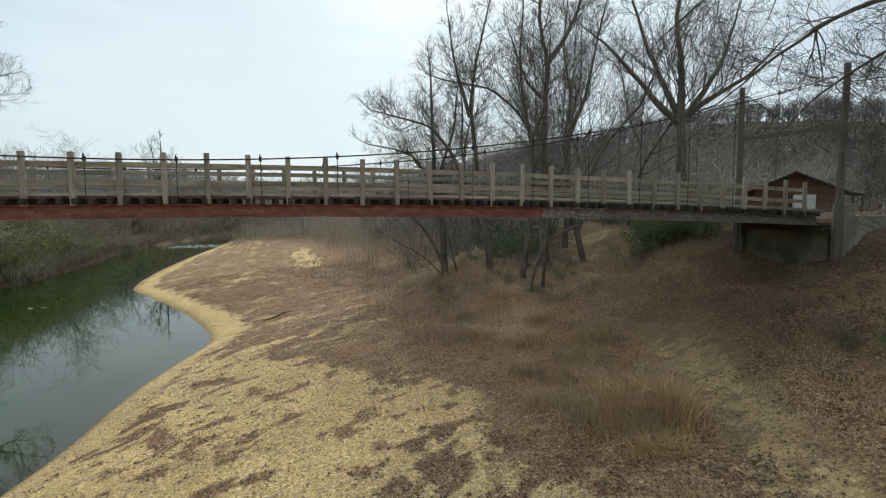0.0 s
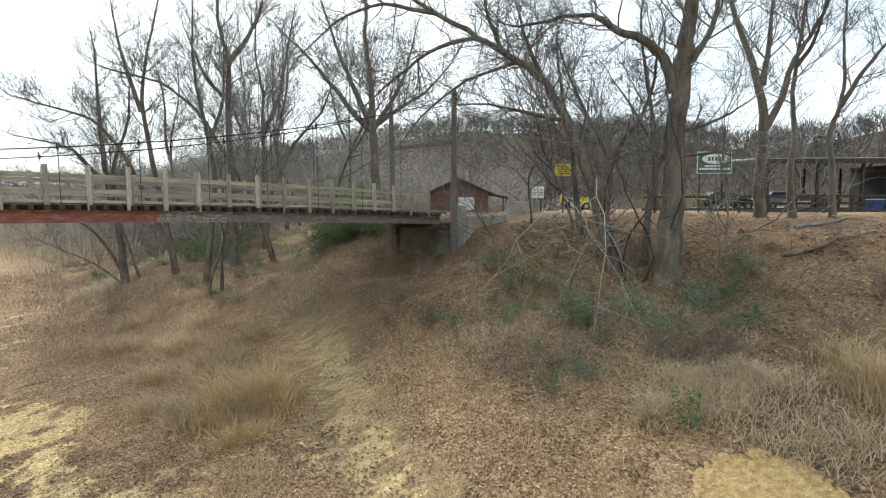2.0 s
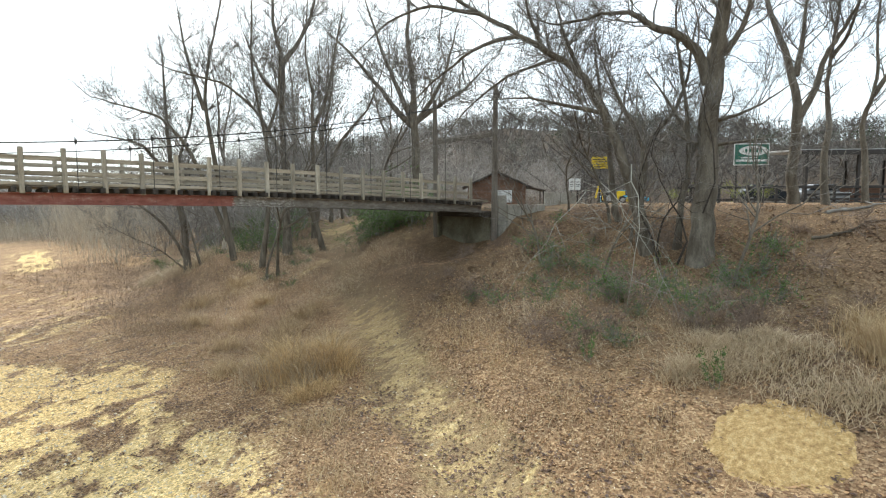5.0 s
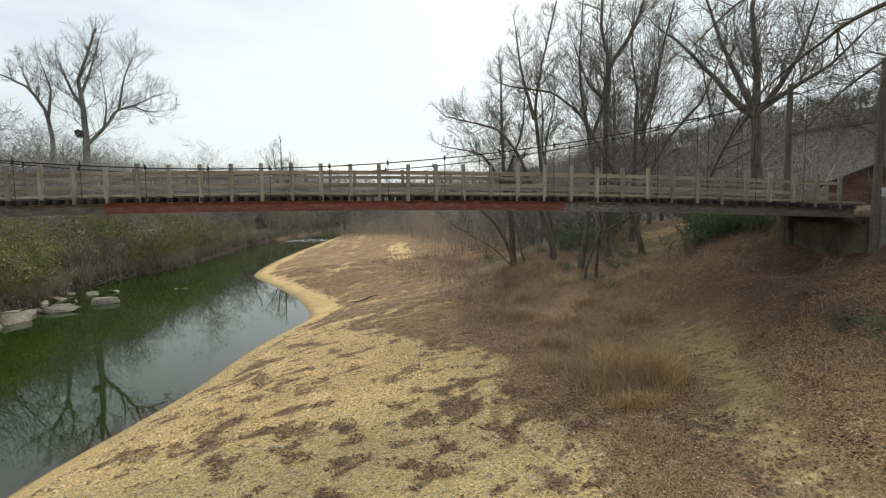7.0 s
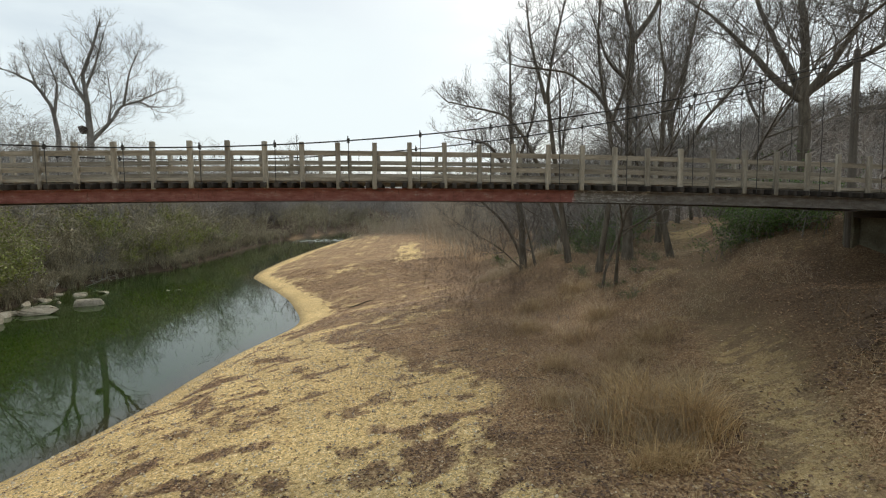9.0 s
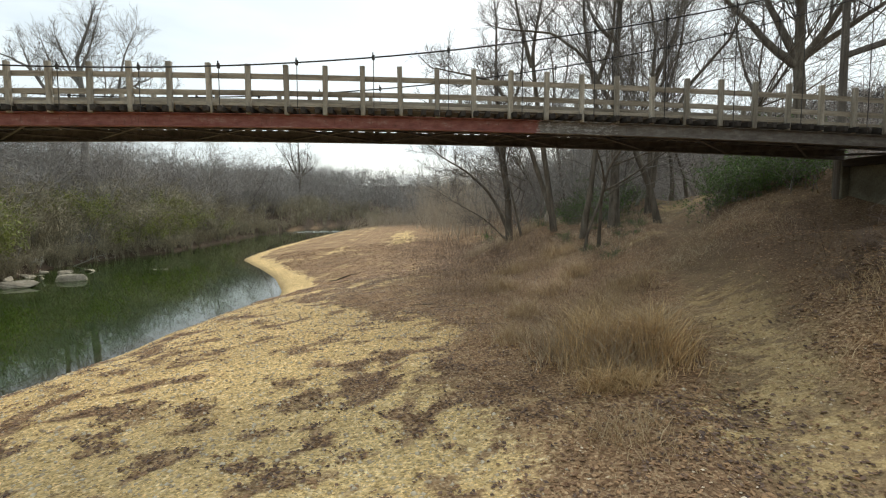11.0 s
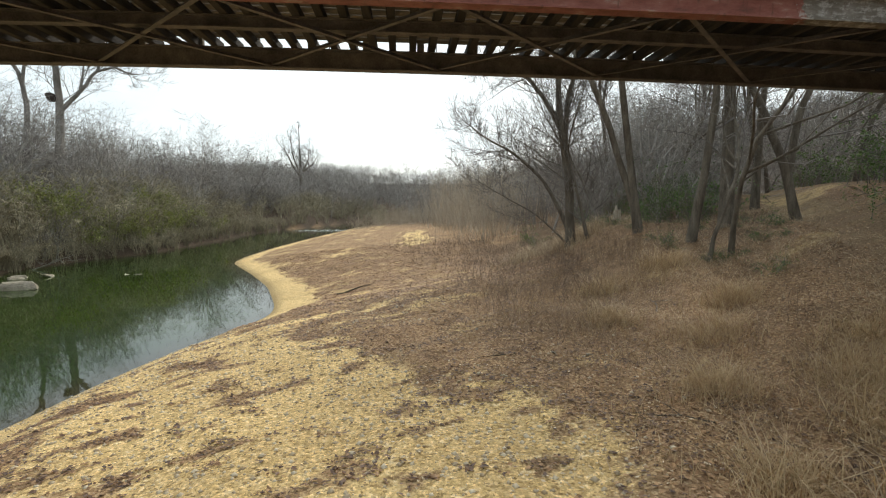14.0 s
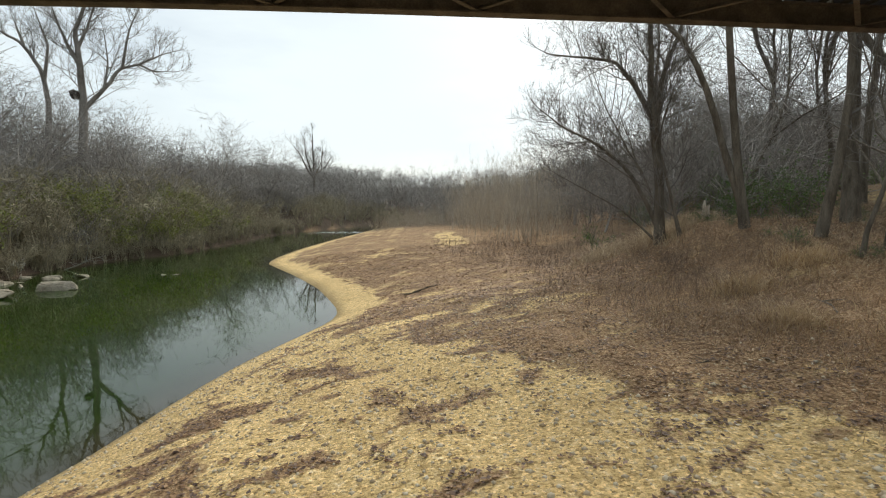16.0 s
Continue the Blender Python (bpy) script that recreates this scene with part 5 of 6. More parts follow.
blades("bar_weeds", 3000, [(7.6, 16.5, 1.2), (8.8, 19.0, 1.5), (9.8, 22.0, 1.6), (7.4, 24.5, 1.6), (11.2, 17.6, 1.0), (6.8, 29.0, 1.6), (8.5, 14.8, 0.8), (10.5, 25.5, 1.5)], 0.3, DEAD_GRASS, "short dead weeds on the leafy bar", 0.5, 0.007)
blades("trailside_grass", 4500, [(13.8, 9.5, 0.7), (13.4, 7.0, 0.8), (12.4, 4.0, 0.8), (15.2, 12.0, 0.7), (12.0, 1.5, 0.9), (8.3, 8.5, 0.6), (7.3, 6.0, 0.7)], 0.3, DEAD_GRASS, "thin dead grass along the trail", 0.7, 0.007)


blades("matted_weeds", 12000, [(9.0, 16.5, 1.4), (9.0, 20.5, 1.5), (10.8, 20.0, 1.5), (7.6, 23.8, 1.3), (9.6, 24.5, 1.8), (13.0, 24.0, 1.6), (7.0, 28.5, 1.8), (10.5, 29.0, 1.8), (13.0, 31.5, 1.6), (8.5, 33.5, 1.8), (11.5, 36.0, 1.8), (9.5, 13.0, 1.6), (10.8, 16.0, 1.1)],
       0.42, RUSSET_GRASS, "matted dead weed stems over the leaf litter", 1.5, 0.006)
blades("slope_weeds", 8000, [(15.0, 24.5, 1.0), (16.2, 21.0, 0.9), (17.8, 19.6, 0.8), (15.6, 28.0, 1.2), (17.6, 30.0, 1.2), (19.8, 28.5, 1.0), (14.6, 20.0, 0.8), (18.6, 22.2, 0.8), (16.8, 33.0, 1.3), (19.6, 33.5, 1.1), (13.6, 29.5, 1.0), (13.2, 26.0, 1.0)],
       0.34, PALE_GRASS, "thin bleached weeds over the leafy slope", 1.4, 0.006)
blades("straw_tussocks", 5500, [(9.9, 15.6, 0.45), (10.8, 17.2, 0.5), (8.6, 17.6, 0.4), (12.3, 18.4, 0.5), (10.2, 20.6, 0.5), (11.8, 22.4, 0.4), (7.6, 14.6, 0.4), (8.8, 22.8, 0.4), (12.4, 27.2, 0.5), (10.0, 26.8, 0.5), (11.4, 14.2, 0.4)],
       0.75, DEAD_GRASS, "tussocks of straw-coloured dead grass on the bar", 0.9, 0.007)
bunch("weed_haze", BRUSH, scatter(75, 6.5, 14.5, 13.5, 36, lambda x, y: off_trail(x, y) and x > 5.5 + 1.5 * math.sin(0.5 * y), 0.3, 0.75), [BRUSH_DARK], "fine leafless weeds on the bar", "brush")


def litter(name, n, region, size, mat, label, category, ok):
    """Curled leaves lying about: one folded quad each."""
    g = np.random.default_rng(n)
    x, y = g.uniform(region[0], region[1], n * 3), g.uniform(region[2], region[3], n * 3)
    keep = g.uniform(0, 1, n * 3) < ok(x, y)
    x, y = x[keep][:n], y[keep][:n]
    n = len(x)
    a, s = g.uniform(0, 6.3, n), size * g.uniform(0.5, 1.3, n)
    c, d = np.stack([np.cos(a), np.sin(a)], -1) * s[:, None], np.stack([-np.sin(a), np.cos(a)], -1) * s[:, None] * 0.6
    z = height(x, y) + 0.012
    lift = s[:, None] * g.uniform(-0.05, 0.55, (n, 4))
    xy = np.stack([x, y], -1)
    v = np.stack([np.column_stack([p, z + lift[:, k]]) for k, p in enumerate((xy - c, xy - d, xy + c, xy + d))], 1).reshape(-1, 3)
    return tagged(new(name, mesh_of(name, v, np.arange(n * 4).reshape(-1, 4), mat)), label, category, kind="stuff")


def litter_share(x, y):
    d = x - shore(RIGHT_SHORE, y)
    return np.where(d > 1.0, (1 - smooth(0.15, 0.6, gravel_zone(x, y))) * (1 - 0.75 * trail(x, y)), 0)


litter("fallen_leaves", 66000, (-6, 24, 2, 34), 0.043, DRY_LEAF, "brown oak leaves littering the bank and bar", "leaves", litter_share)
litter("bleached_leaves", 5000, (3, 22, 1, 26), 0.032, BLEACHED_LEAF, "pale bleached leaves among the brown ones", "leaves", lambda x, y: np.where(x - shore(RIGHT_SHORE, y) > 3.0, 0.9, 0))
litter("fallen_leaves_downstream", 26000, (-9, 11, 30, 62), 0.075, DRY_LEAF, "brown leaves littering the bar downstream", "leaves", litter_share)
# Random patches of dark leaves; their colour doubles as shade on the bank.
litter("dark_leaves_bank", 9000, (9, 26, -5, 14), 0.06, DARK_LEAF, "dark leaves in patches, their colour also standing for shade on the bank", "leaves", lambda x, y: (0.95 - 0.7 * trail(x, y)) * smooth(0.45, 0.7, value_noise(x * 1.6, y * 1.6, 5.0)))
litter("fallen_leaves_bank", 24000, (9, 30, -8, 14), 0.05, DRY_LEAF, "brown oak leaves littering the bank", "leaves", lambda x, y: 0.9 - 0.75 * trail(x, y))


def drift_share(x, y):
    """Most along the ragged edge between bare gravel and litter, some in the small heaps on the gravel."""
    zone = gravel_zone(x, y)
    rim = smooth(0.05, 0.3, zone) * (1 - smooth(0.45, 0.75, zone))
    return np.where(x - shore(RIGHT_SHORE, y) > 1.2, np.maximum(rim * value_noise(x * 0.9, y * 1.3, 6.0), 0.8 * leaf_clump(x, y) * (1 - smooth(0.5, 0.8, zone))), 0)


litter("damp_leaf_drifts", 26000, (-8, 11, 3, 34), 0.045, DARK_LEAF, "dark damp leaves drifted on the gravel bar", "leaves", drift_share)


def pebbles(name, n, region, s0, s1, label, ok):
    g = np.random.default_rng(n + 1)
    x, y = g.uniform(region[0], region[1], n * 3), g.uniform(region[2], region[3], n * 3)
    keep = g.uniform(0, 1, n * 3) < ok(x, y)
    x, y = x[keep][:n], y[keep][:n]
    n = len(x)
    base = np.array([[1, 0, 0], [0, 1, 0], [-1, 0, 0], [0, -1, 0], [0, 0, 0.7], [0, 0, -0.7]], float)
    s = (s0 + (s1 - s0) * g.random((n, 1, 1)) ** 3) * g.uniform(0.7, 1.3, (n, 6, 1))
    a = g.uniform(0, 6.3, n)
    rot = np.stack([np.stack([np.cos(a), -np.sin(a), 0 * a], -1), np.stack([np.sin(a), np.cos(a), 0 * a], -1), np.stack([0 * a, 0 * a, 1 + 0 * a], -1)], 1)
    v = np.einsum("nij,kj->nki", rot, base) * s + np.column_stack([x, y, height(x, y) + s0 * 0.3])[:, None]
    f = np.array([[0, 1, 4], [1, 2, 4], [2, 3, 4], [3, 0, 4], [1, 0, 5], [2, 1, 5], [3, 2, 5], [0, 3, 5]])
    return tagged(new(name, mesh_of(name, v.reshape(-1, 3), (f[None] + 6 * np.arange(n)[:, None, None]).reshape(-1, 3), PEBBLE, True)), label, "pebbles", kind="stuff")


pebbles("creek_pebbles", 10000, (-8, 12, 6, 30), 0.014, 0.06, "loose tan creek pebbles", lambda x, y: np.where(x - shore(RIGHT_SHORE, y) > 0.1, gravel_zone(x, y), 0))


# ---- rocks at the far waterline ----
def boulder(seed, flat):
    """An angular, split slab: the hull of random points in a flat block, its edges broken."""
    g = random.Random(seed)
    bm = bmesh.new()
    for _ in range(15):
        bm.verts.new((g.uniform(-1, 1) * (0.7 + 0.3 * g.random()), g.uniform(-0.65, 0.65), g.choice((-0.5, 0.5, g.uniform(-0.4, 0.5))) * flat * g.uniform(0.85, 1.1)))
    got = bmesh.ops.convex_hull(bm, input=bm.verts)
    bmesh.ops.delete(bm, geom=[v for v in bm.verts if not v.link_faces], context="VERTS")
    bmesh.ops.bevel(bm, geom=list(bm.edges), offset=0.05, segments=2, affect="EDGES")
    bmesh.ops.triangulate(bm, faces=bm.faces)
    bmesh.ops.subdivide_edges(bm, edges=[e for e in bm.edges if e.calc_length() > 0.3], cuts=2)
    off = Vector((g.uniform(0, 50), g.uniform(0, 50), g.uniform(0, 50)))
    for v in bm.verts:
        v.co += Vector((1, 1, 0.5)) * (0.07 * noise.noise(v.co * 3.5 + off) + 0.03 * noise.noise(v.co * 9 + off))
    me = bpy.data.meshes.new("rock")
    bm.to_mesh(me)
    bm.free()
    me.materials.append(STONE)
    return me


g_rock = random.Random(3)
ROCKS = [boulder(s, f) for s, f in ((1, 0.55), (2, 0.5), (3, 0.7), (4, 0.3))]
for i, (x, y, s, k, a) in enumerate([(-22.77, 46.2, 1.45, 0, 0.25), (-24.6, 42.9, 1.9, 3, 0.25), (-26.6, 42.6, 1.4, 3, 0.5), (-25.4, 38.6, 1.7, 2, 0.6), (-27.2, 40.4, 1.4, 1, 1.0), (-26.0, 45.6, 1.0, 3, 0.2), (-27.6, 48.2, 0.9, 1, 1.9), (-26.6, 51.8, 0.75, 0, 0.3), (-28.6, 51.5, 0.7, 1, 0.8), (-27.2, 49.6, 0.5, 3, 0.1), (-27.8, 46.4, 0.8, 2, 1.2),
                                      (-24.6, 52.4, 0.8, 1, 2.4), (-18.6, 53.5, 0.5, 3, 0.4), (-19.4, 53.2, 0.35, 1, 0.4), (-26.2, 41.2, 1.1, 2, 0.7), (-25.7, 47.3, 0.6, 2, 1.7), (-26.3, 51.0, 0.7, 0, 0.9), (-26.0, 37.0, 1.2, 0, 2.2), (-25.0, 44.9, 0.7, 0, 2.9)]):
    ob = new("rock", ROCKS[k])
    ob.matrix_basis = pose(x, y, max(ground_z(x, y), -0.12) + 0.14 * s, g_rock.uniform(-6, 6), g_rock.uniform(-6, 6), math.degrees(a)) @ Matrix.Scale(s, 4)
    tagged(ob, "pale flat-topped limestone rock at the waterline", "rock", "waterline rocks")

# ---- dumped gravel heap ----
def heap(x, y, wide, tall):
    bm = bmesh.new()
    bmesh.ops.create_grid(bm, x_segments=110, y_segments=110, size=wide)
    for v in bm.verts:
        r = v.co.length / wide
        v.co.z = tall * max(0.0, 1 - r ** 1.6) + 0.04 * noise.noise(v.co * 2.5) + 0.02 * noise.noise(v.co * 9) + 0.018 * noise.noise(v.co * 23) - 0.1 + ground_z(x + v.co.x, y + v.co.y) - ground_z(x, y)
    gone = [v for v in bm.verts if v.co.xy.length > wide * 0.99]
    bmesh.ops.delete(bm, geom=gone, context="VERTS")
    me = bpy.data.meshes.new("spoil_mound")
    bm.to_mesh(me)
    bm.free()
    me.materials.append(PILE)
    me.shade_smooth()
    ob = new("spoil_mound", me)
    ob.location = (x, y, ground_z(x, y))
    return tagged(ob, "dumped mound of tan gravel on the bank", "mound")


heap(13.3, -0.25, 1.65, 0.24)

# ---- pale dead limbs drooping from the leaning tree ----
def drooping(seed, start, way, long, label):
    g = np.random.default_rng(seed)
    lines = []

    def run(p, d, n, step, r, level):
        pts = [np.array(p, float)]
        for i in range(n):
            d = d + g.normal(0, 0.22, 3) + np.array([0, 0, -0.06])
            d /= np.linalg.norm(d)
            pts.append(pts[-1] + d * step)
        pts = np.array(pts)
        lines.append((pts, np.linspace(r, r * 0.35, len(pts))))
        if level < 3:
            for k in range(1, len(pts) - 1):
                if g.random() < 0.85:
                    run(pts[k], d * 0.4 + g.normal(0, 0.65, 3), max(3, n - 2), step * 0.62, r * 0.55, level + 1)

    run(start, np.array(way, float), 7, long / 7, 0.017, 0)
    v, f = tubes(lines, 4)
    ob = new("dead_limb", mesh_of("dead_limb", v - np.array(start), f, LIMB_PALE, True))
    ob.location = start
    return tagged(ob, label, "branch", "drooping dead limbs")


drooping(3, (18.6, 7.4, 8.9), (-0.85, -0.2, -0.45), 5.6, "pale lichen-grey dead limb drooping from the leaning tree")
drooping(8, (17.6, 5.6, 9.4), (-0.6, -0.3, -0.95), 5.2, "pale lichen-grey dead limb drooping from the leaning tree")
drooping(5, (19.4, 8.6, 8.6), (-0.8, 0.1, -0.45), 5.4, "pale lichen-grey dead limb drooping from the leaning tree")

def snag(seed, x, y, way, long):
    """A bleached dead branch standing out of the thicket on the far bank."""
    g = np.random.default_rng(seed)
    p = [np.array([0.0, 0.0, 0.0])]
    d = np.array(way, float)
    for _ in range(6):
        d = d + g.normal(0, 0.16, 3)
        p.append(p[-1] + d / np.linalg.norm(d) * long / 6)
    p = np.array(p)
    lines = [(p, np.linspace(0.05, 0.015, 7))]
    for k in (2, 3, 4, 5):
        q = p[k] + np.cumsum(np.vstack([np.zeros(3), (p[k + 1] - p[k]) * 0.6 + g.normal(0, 0.28, (4, 3))]), 0)
        lines.append((q, np.linspace(0.026, 0.008, 5)))
    v, f = tubes(lines, 5)
    ob = new("dead_branch", mesh_of("dead_branch", v, f, LIMB_PALE, True))
    ob.location = (x, y, ground_z(x, y) + 0.1)
    return tagged(ob, "bleached dead branch sticking out of the far bank thicket", "branch", "bleached branches")


for i, (x, y, way, n) in enumerate([(-29.6, 61.0, (0.5, -0.3, 0.9), 4.5), (-30.2, 53.0, (0.7, -0.2, 0.6), 4.0), (-30.8, 66.5, (0.4, 0.2, 1.0), 4.6), (-29.4, 48.0, (0.6, -0.5, 0.6), 3.4), (-29.3, 57.0, (0.9, 0.3, 0.35), 3.6), (-31.5, 71.0, (-0.3, -0.2, 1.0), 5.0)]):
    snag(300 + i, x, y, way, n)

# ---- road end: hut, signs, wall, machines, pavilion ----
SIDING = mottled("red_brown_board_siding", [(0.10, 0.055, 0.036), (0.19, 0.10, 0.062)], 1.5, 14, 0.85, 0.3, 0.01, (0.5, 0.5, 5))
SHINGLE = mottled("dark_shingles", [(0.055, 0.045, 0.04), (0.10, 0.085, 0.075)], 2, 16, 0.95, 0.5, 0.02)
WHITE = plain("white_paint", (0.72, 0.72, 0.70), 0.6)
YELLOW = plain("yellow_paint", (0.72, 0.52, 0.02), 0.5)
GREEN = plain("dark_green_paint", (0.012, 0.115, 0.075), 0.5)
DARK = plain("dark_stained_wood", (0.045, 0.04, 0.037), 0.85)
TIN = plain("grey_tin_roof", (0.33, 0.33, 0.32), 0.5, 0.3)
BLACK = plain("black_rubber", (0.02, 0.02, 0.02), 0.8)
GLASS = plain("dark_window_glass", (0.03, 0.035, 0.04), 0.08, 0.0, 0.6)
BLUE = plain("blue_plastic", (0.02, 0.09, 0.33), 0.5)
SKYBLUE = plain("light_blue_paint", (0.09, 0.42, 0.62), 0.4)
SILVER = plain("silver_car_paint", (0.34, 0.35, 0.36), 0.3, 0.4)
NAVY = plain("dark_car_paint", (0.03, 0.035, 0.045), 0.25, 0.2)

VIEW = -42.5


def gable_hut():
    x, y = 32.6, 26.6
    hut = empty("roadside_hut", (x, y, ground_z(x, y) - 0.05), "small red-brown board hut with a shingled gable roof", "hut")
    hut.rotation_euler.z = radians(VIEW)
    bm = bmesh.new()
    w, d, wall, peak = 4.4, 3.6, 1.75, 2.75
    for yy in (-d / 2, d / 2):
        ring = [bm.verts.new((px, yy, pz)) for px, pz in ((-w / 2, 0), (w / 2, 0), (w / 2, wall), (0, peak), (-w / 2, wall))]
        bm.faces.new(ring)
    bm.verts.ensure_lookup_table()
    for i in range(5):
        j = (i + 1) % 5
        bm.faces.new([bm.verts[i], bm.verts[j], bm.verts[5 + j], bm.verts[5 + i]])
    bmesh.ops.recalc_face_normals(bm, faces=bm.faces)
    part("wall", bm, SIDING, hut)
    for s in (-1, 1):
        slope = math.atan2(peak - wall, w / 2)
        turn = pose(0, 0, 0, 0, math.degrees(slope) * s, 0)
        part("roof_slope", block((3.05, d + 0.9, 0.09), (s * 1.28, 0, (peak + wall) / 2 - 0.06 + 0.05), 0.01, turn), SHINGLE, hut, "dark shingled roof slope")
    win = part("window", block((1.2, 0.06, 0.95), (0.55, -d / 2 - 0.03, 0.95), 0.01), WHITE, hut, "white board-covered window")
    part("window_frame", block((0.08, 0.1, 1.05), (-0.12, -d / 2 - 0.035, 0.95), 0.005), DARK, win)
    part("porch_roof", block((1.7, 2.4, 0.08), (w / 2 + 0.75, -0.4, 1.55), 0.01, pose(0, 0, 0, 0, 12, 0)), SHINGLE, hut, "sagging shingled porch roof")
    for yy in (-1.4, 0.6):
        part("porch_post", block((0.09, 0.09, 1.4), (w / 2 + 1.4, yy, 0.7), 0.01), DARK, hut)
    part("door", block((0.85, 0.06, 1.55), (-1.2, -d / 2 - 0.03, 0.78), 0.01), SIDING, hut, "orange-brown plank door")


gable_hut()


def board_sign(name, x, y, z0, z1, wide, face, rim, label, posts=1, turn=VIEW, bars=()):
    ob = empty(name, (x, y, ground_z(x, y)), label, "sign")
    ob.rotation_euler.z = radians(turn)
    g = ground_z(x, y)
    for i in range(posts):
        px = 0 if posts == 1 else -wide * 0.4 + wide * 0.8 * i / (posts - 1)
        part("sign_post", block((0.09, 0.09, z1 - g + 0.25), (px, 0.07, (z1 - g + 0.25) / 2 - 0.25), 0.01), DARK, ob)
    brd = part("sign_board", block((wide, 0.04, z1 - z0), (0, 0, (z0 + z1) / 2 - g), 0.006), rim, ob)
    part("sign_face", block((wide * 0.95, 0.012, (z1 - z0) * 0.92), (0, -0.026, (z0 + z1) / 2 - g), 0.002), face, brd)
    for bx, bz, bw, bh, mat in bars:
        part("lettering_bar", block((bw, 0.01, bh), (bx, -0.039, (z0 + z1) / 2 - g + bz), 0.002), mat, brd)
    return ob


board_sign("yellow_sign", 33.3, 17.4, 10.45, 11.25, 1.2, YELLOW, YELLOW, "yellow metal notice hanging from a tall post", 1, VIEW,
           [(-0.1, 0.2, 0.8, 0.05, DARK), (0.0, 0.05, 0.85, 0.05, DARK), (-0.05, -0.1, 0.7, 0.05, DARK), (0, -0.24, 0.8, 0.05, DARK)])
for dx in (-0.2, 0.2):
    board_sign("notice_sign", 31.2 + dx * 0.75, 17.9 - dx * 0.68, 9.0, 9.75, 0.34, WHITE, WHITE, "narrow white roadside notice on a post", 1, VIEW, [(0, 0.15, 0.2, 0.05, DARK), (0, 0.0, 0.22, 0.04, DARK), (0, -0.12, 0.2, 0.04, DARK)])
gs = board_sign("green_billboard", 38.4, 9.9, 10.45, 11.8, 2.15, GREEN, WHITE, "dark green billboard with a white oval emblem and bars", 2, VIEW,
                [(0, -0.38, 1.9, 0.13, WHITE), (-0.15, -0.2, 1.0, 0.09, WHITE)])
ov = bmesh.new()
bmesh.ops.create_cone(ov, cap_ends=True, segments=32, radius1=0.5, radius2=0.5, depth=0.014, matrix=Matrix.Translation((0.1, -0.042, 11.35 - ground_z(38.4, 9.9))) @ pose(0, 0, 0, 90, 0, 0) @ Matrix.Diagonal((1.75, 0.62, 1, 1)))
part("emblem", ov, WHITE, gs, "white oval emblem")
for k in range(5):
    part("lettering_bar", block((0.13, 0.012, 0.24), (-0.35 + 0.22 * k, -0.052, 11.36 - ground_z(38.4, 9.9)), 0.003), GREEN, gs)

wall_ob = empty("low_wall", (29.9, 18.1, ground_z(29.9, 18.1)), "low grey concrete wall beside the road", "wall")
wall_ob.rotation_euler.z = radians(-32)
for i in range(2):
    part("wall_section", block((1.0, 0.25, 0.85), (-0.52 + 1.04 * i, 0, 0.32), 0.02), CONCRETE, wall_ob)


def wheel(x, y, r, wide, parent):
    bm = rod(bmesh.new(), (x, y - wide / 2, r), (x, y + wide / 2, r), r, 20)
    w = part("wheel", bm, BLACK, parent, "black rubber tyre")
    part("rim", rod(bmesh.new(), (x, y - wide / 2 - 0.01, r), (x, y + wide / 2 + 0.01, r), r * 0.55, 16), SILVER, w)


def car(x, y, turn, paint, label):
    ob = empty("car", (x, y, ground_z(x, y)), label, "car", "parked cars")
    ob.rotation_euler.z = radians(turn)
    bm = bmesh.new()
    prof = [(-2.2, 0.35), (2.2, 0.35), (2.25, 0.75), (1.2, 0.92), (-1.9, 0.98), (-2.2, 0.8)]
    for yy in (-0.85, 0.85):
        bm.faces.new([bm.verts.new((px, yy, pz)) for px, pz in prof])
    bm.verts.ensure_lookup_table()
    for i in range(6):
        j = (i + 1) % 6
        bm.faces.new([bm.verts[i], bm.verts[j], bm.verts[6 + j], bm.verts[6 + i]])
    bmesh.ops.recalc_face_normals(bm, faces=bm.faces)
    bmesh.ops.bevel(bm, geom=list(bm.edges), offset=0.06, segments=2, affect="EDGES")
    part("body", bm, paint, ob)
    bm = bmesh.new()
    lo = [bm.verts.new(p) for p in ((-1.7, -0.78, 0.93), (1.0, -0.78, 0.93), (1.0, 0.78, 0.93), (-1.7, 0.78, 0.93))]
    hi = [bm.verts.new(p) for p in ((-1.2, -0.62, 1.42), (0.3, -0.62, 1.42), (0.3, 0.62, 1.42), (-1.2, 0.62, 1.42))]
    bm.faces.new(hi)
    for i in range(4):
        j = (i + 1) % 4
        bm.faces.new([lo[i], lo[j], hi[j], hi[i]])
    part("cabin_glass", bm, GLASS, ob, "dark window glass")
    part("roof_panel", block((1.5, 1.25, 0.04), (-0.45, 0, 1.43), 0.02), paint, ob)
    for px in (-1.35, 1.4):
        for py in (-0.78, 0.78):
            wheel(px, py, 0.32, 0.2, ob)
    for py in (-0.6, 0.6):
        part("headlight", block((0.06, 0.3, 0.12), (2.22, py, 0.68), 0.02), WHITE, ob)


car(48.8, 12.8, -42, NAVY, "dark saloon car parked behind the fence")
car(52.0, 9.6, -42, SILVER, "silver car parked behind the fence")
car(49.4, 25.6, -38, SKYBLUE, "light blue car parked by the road")

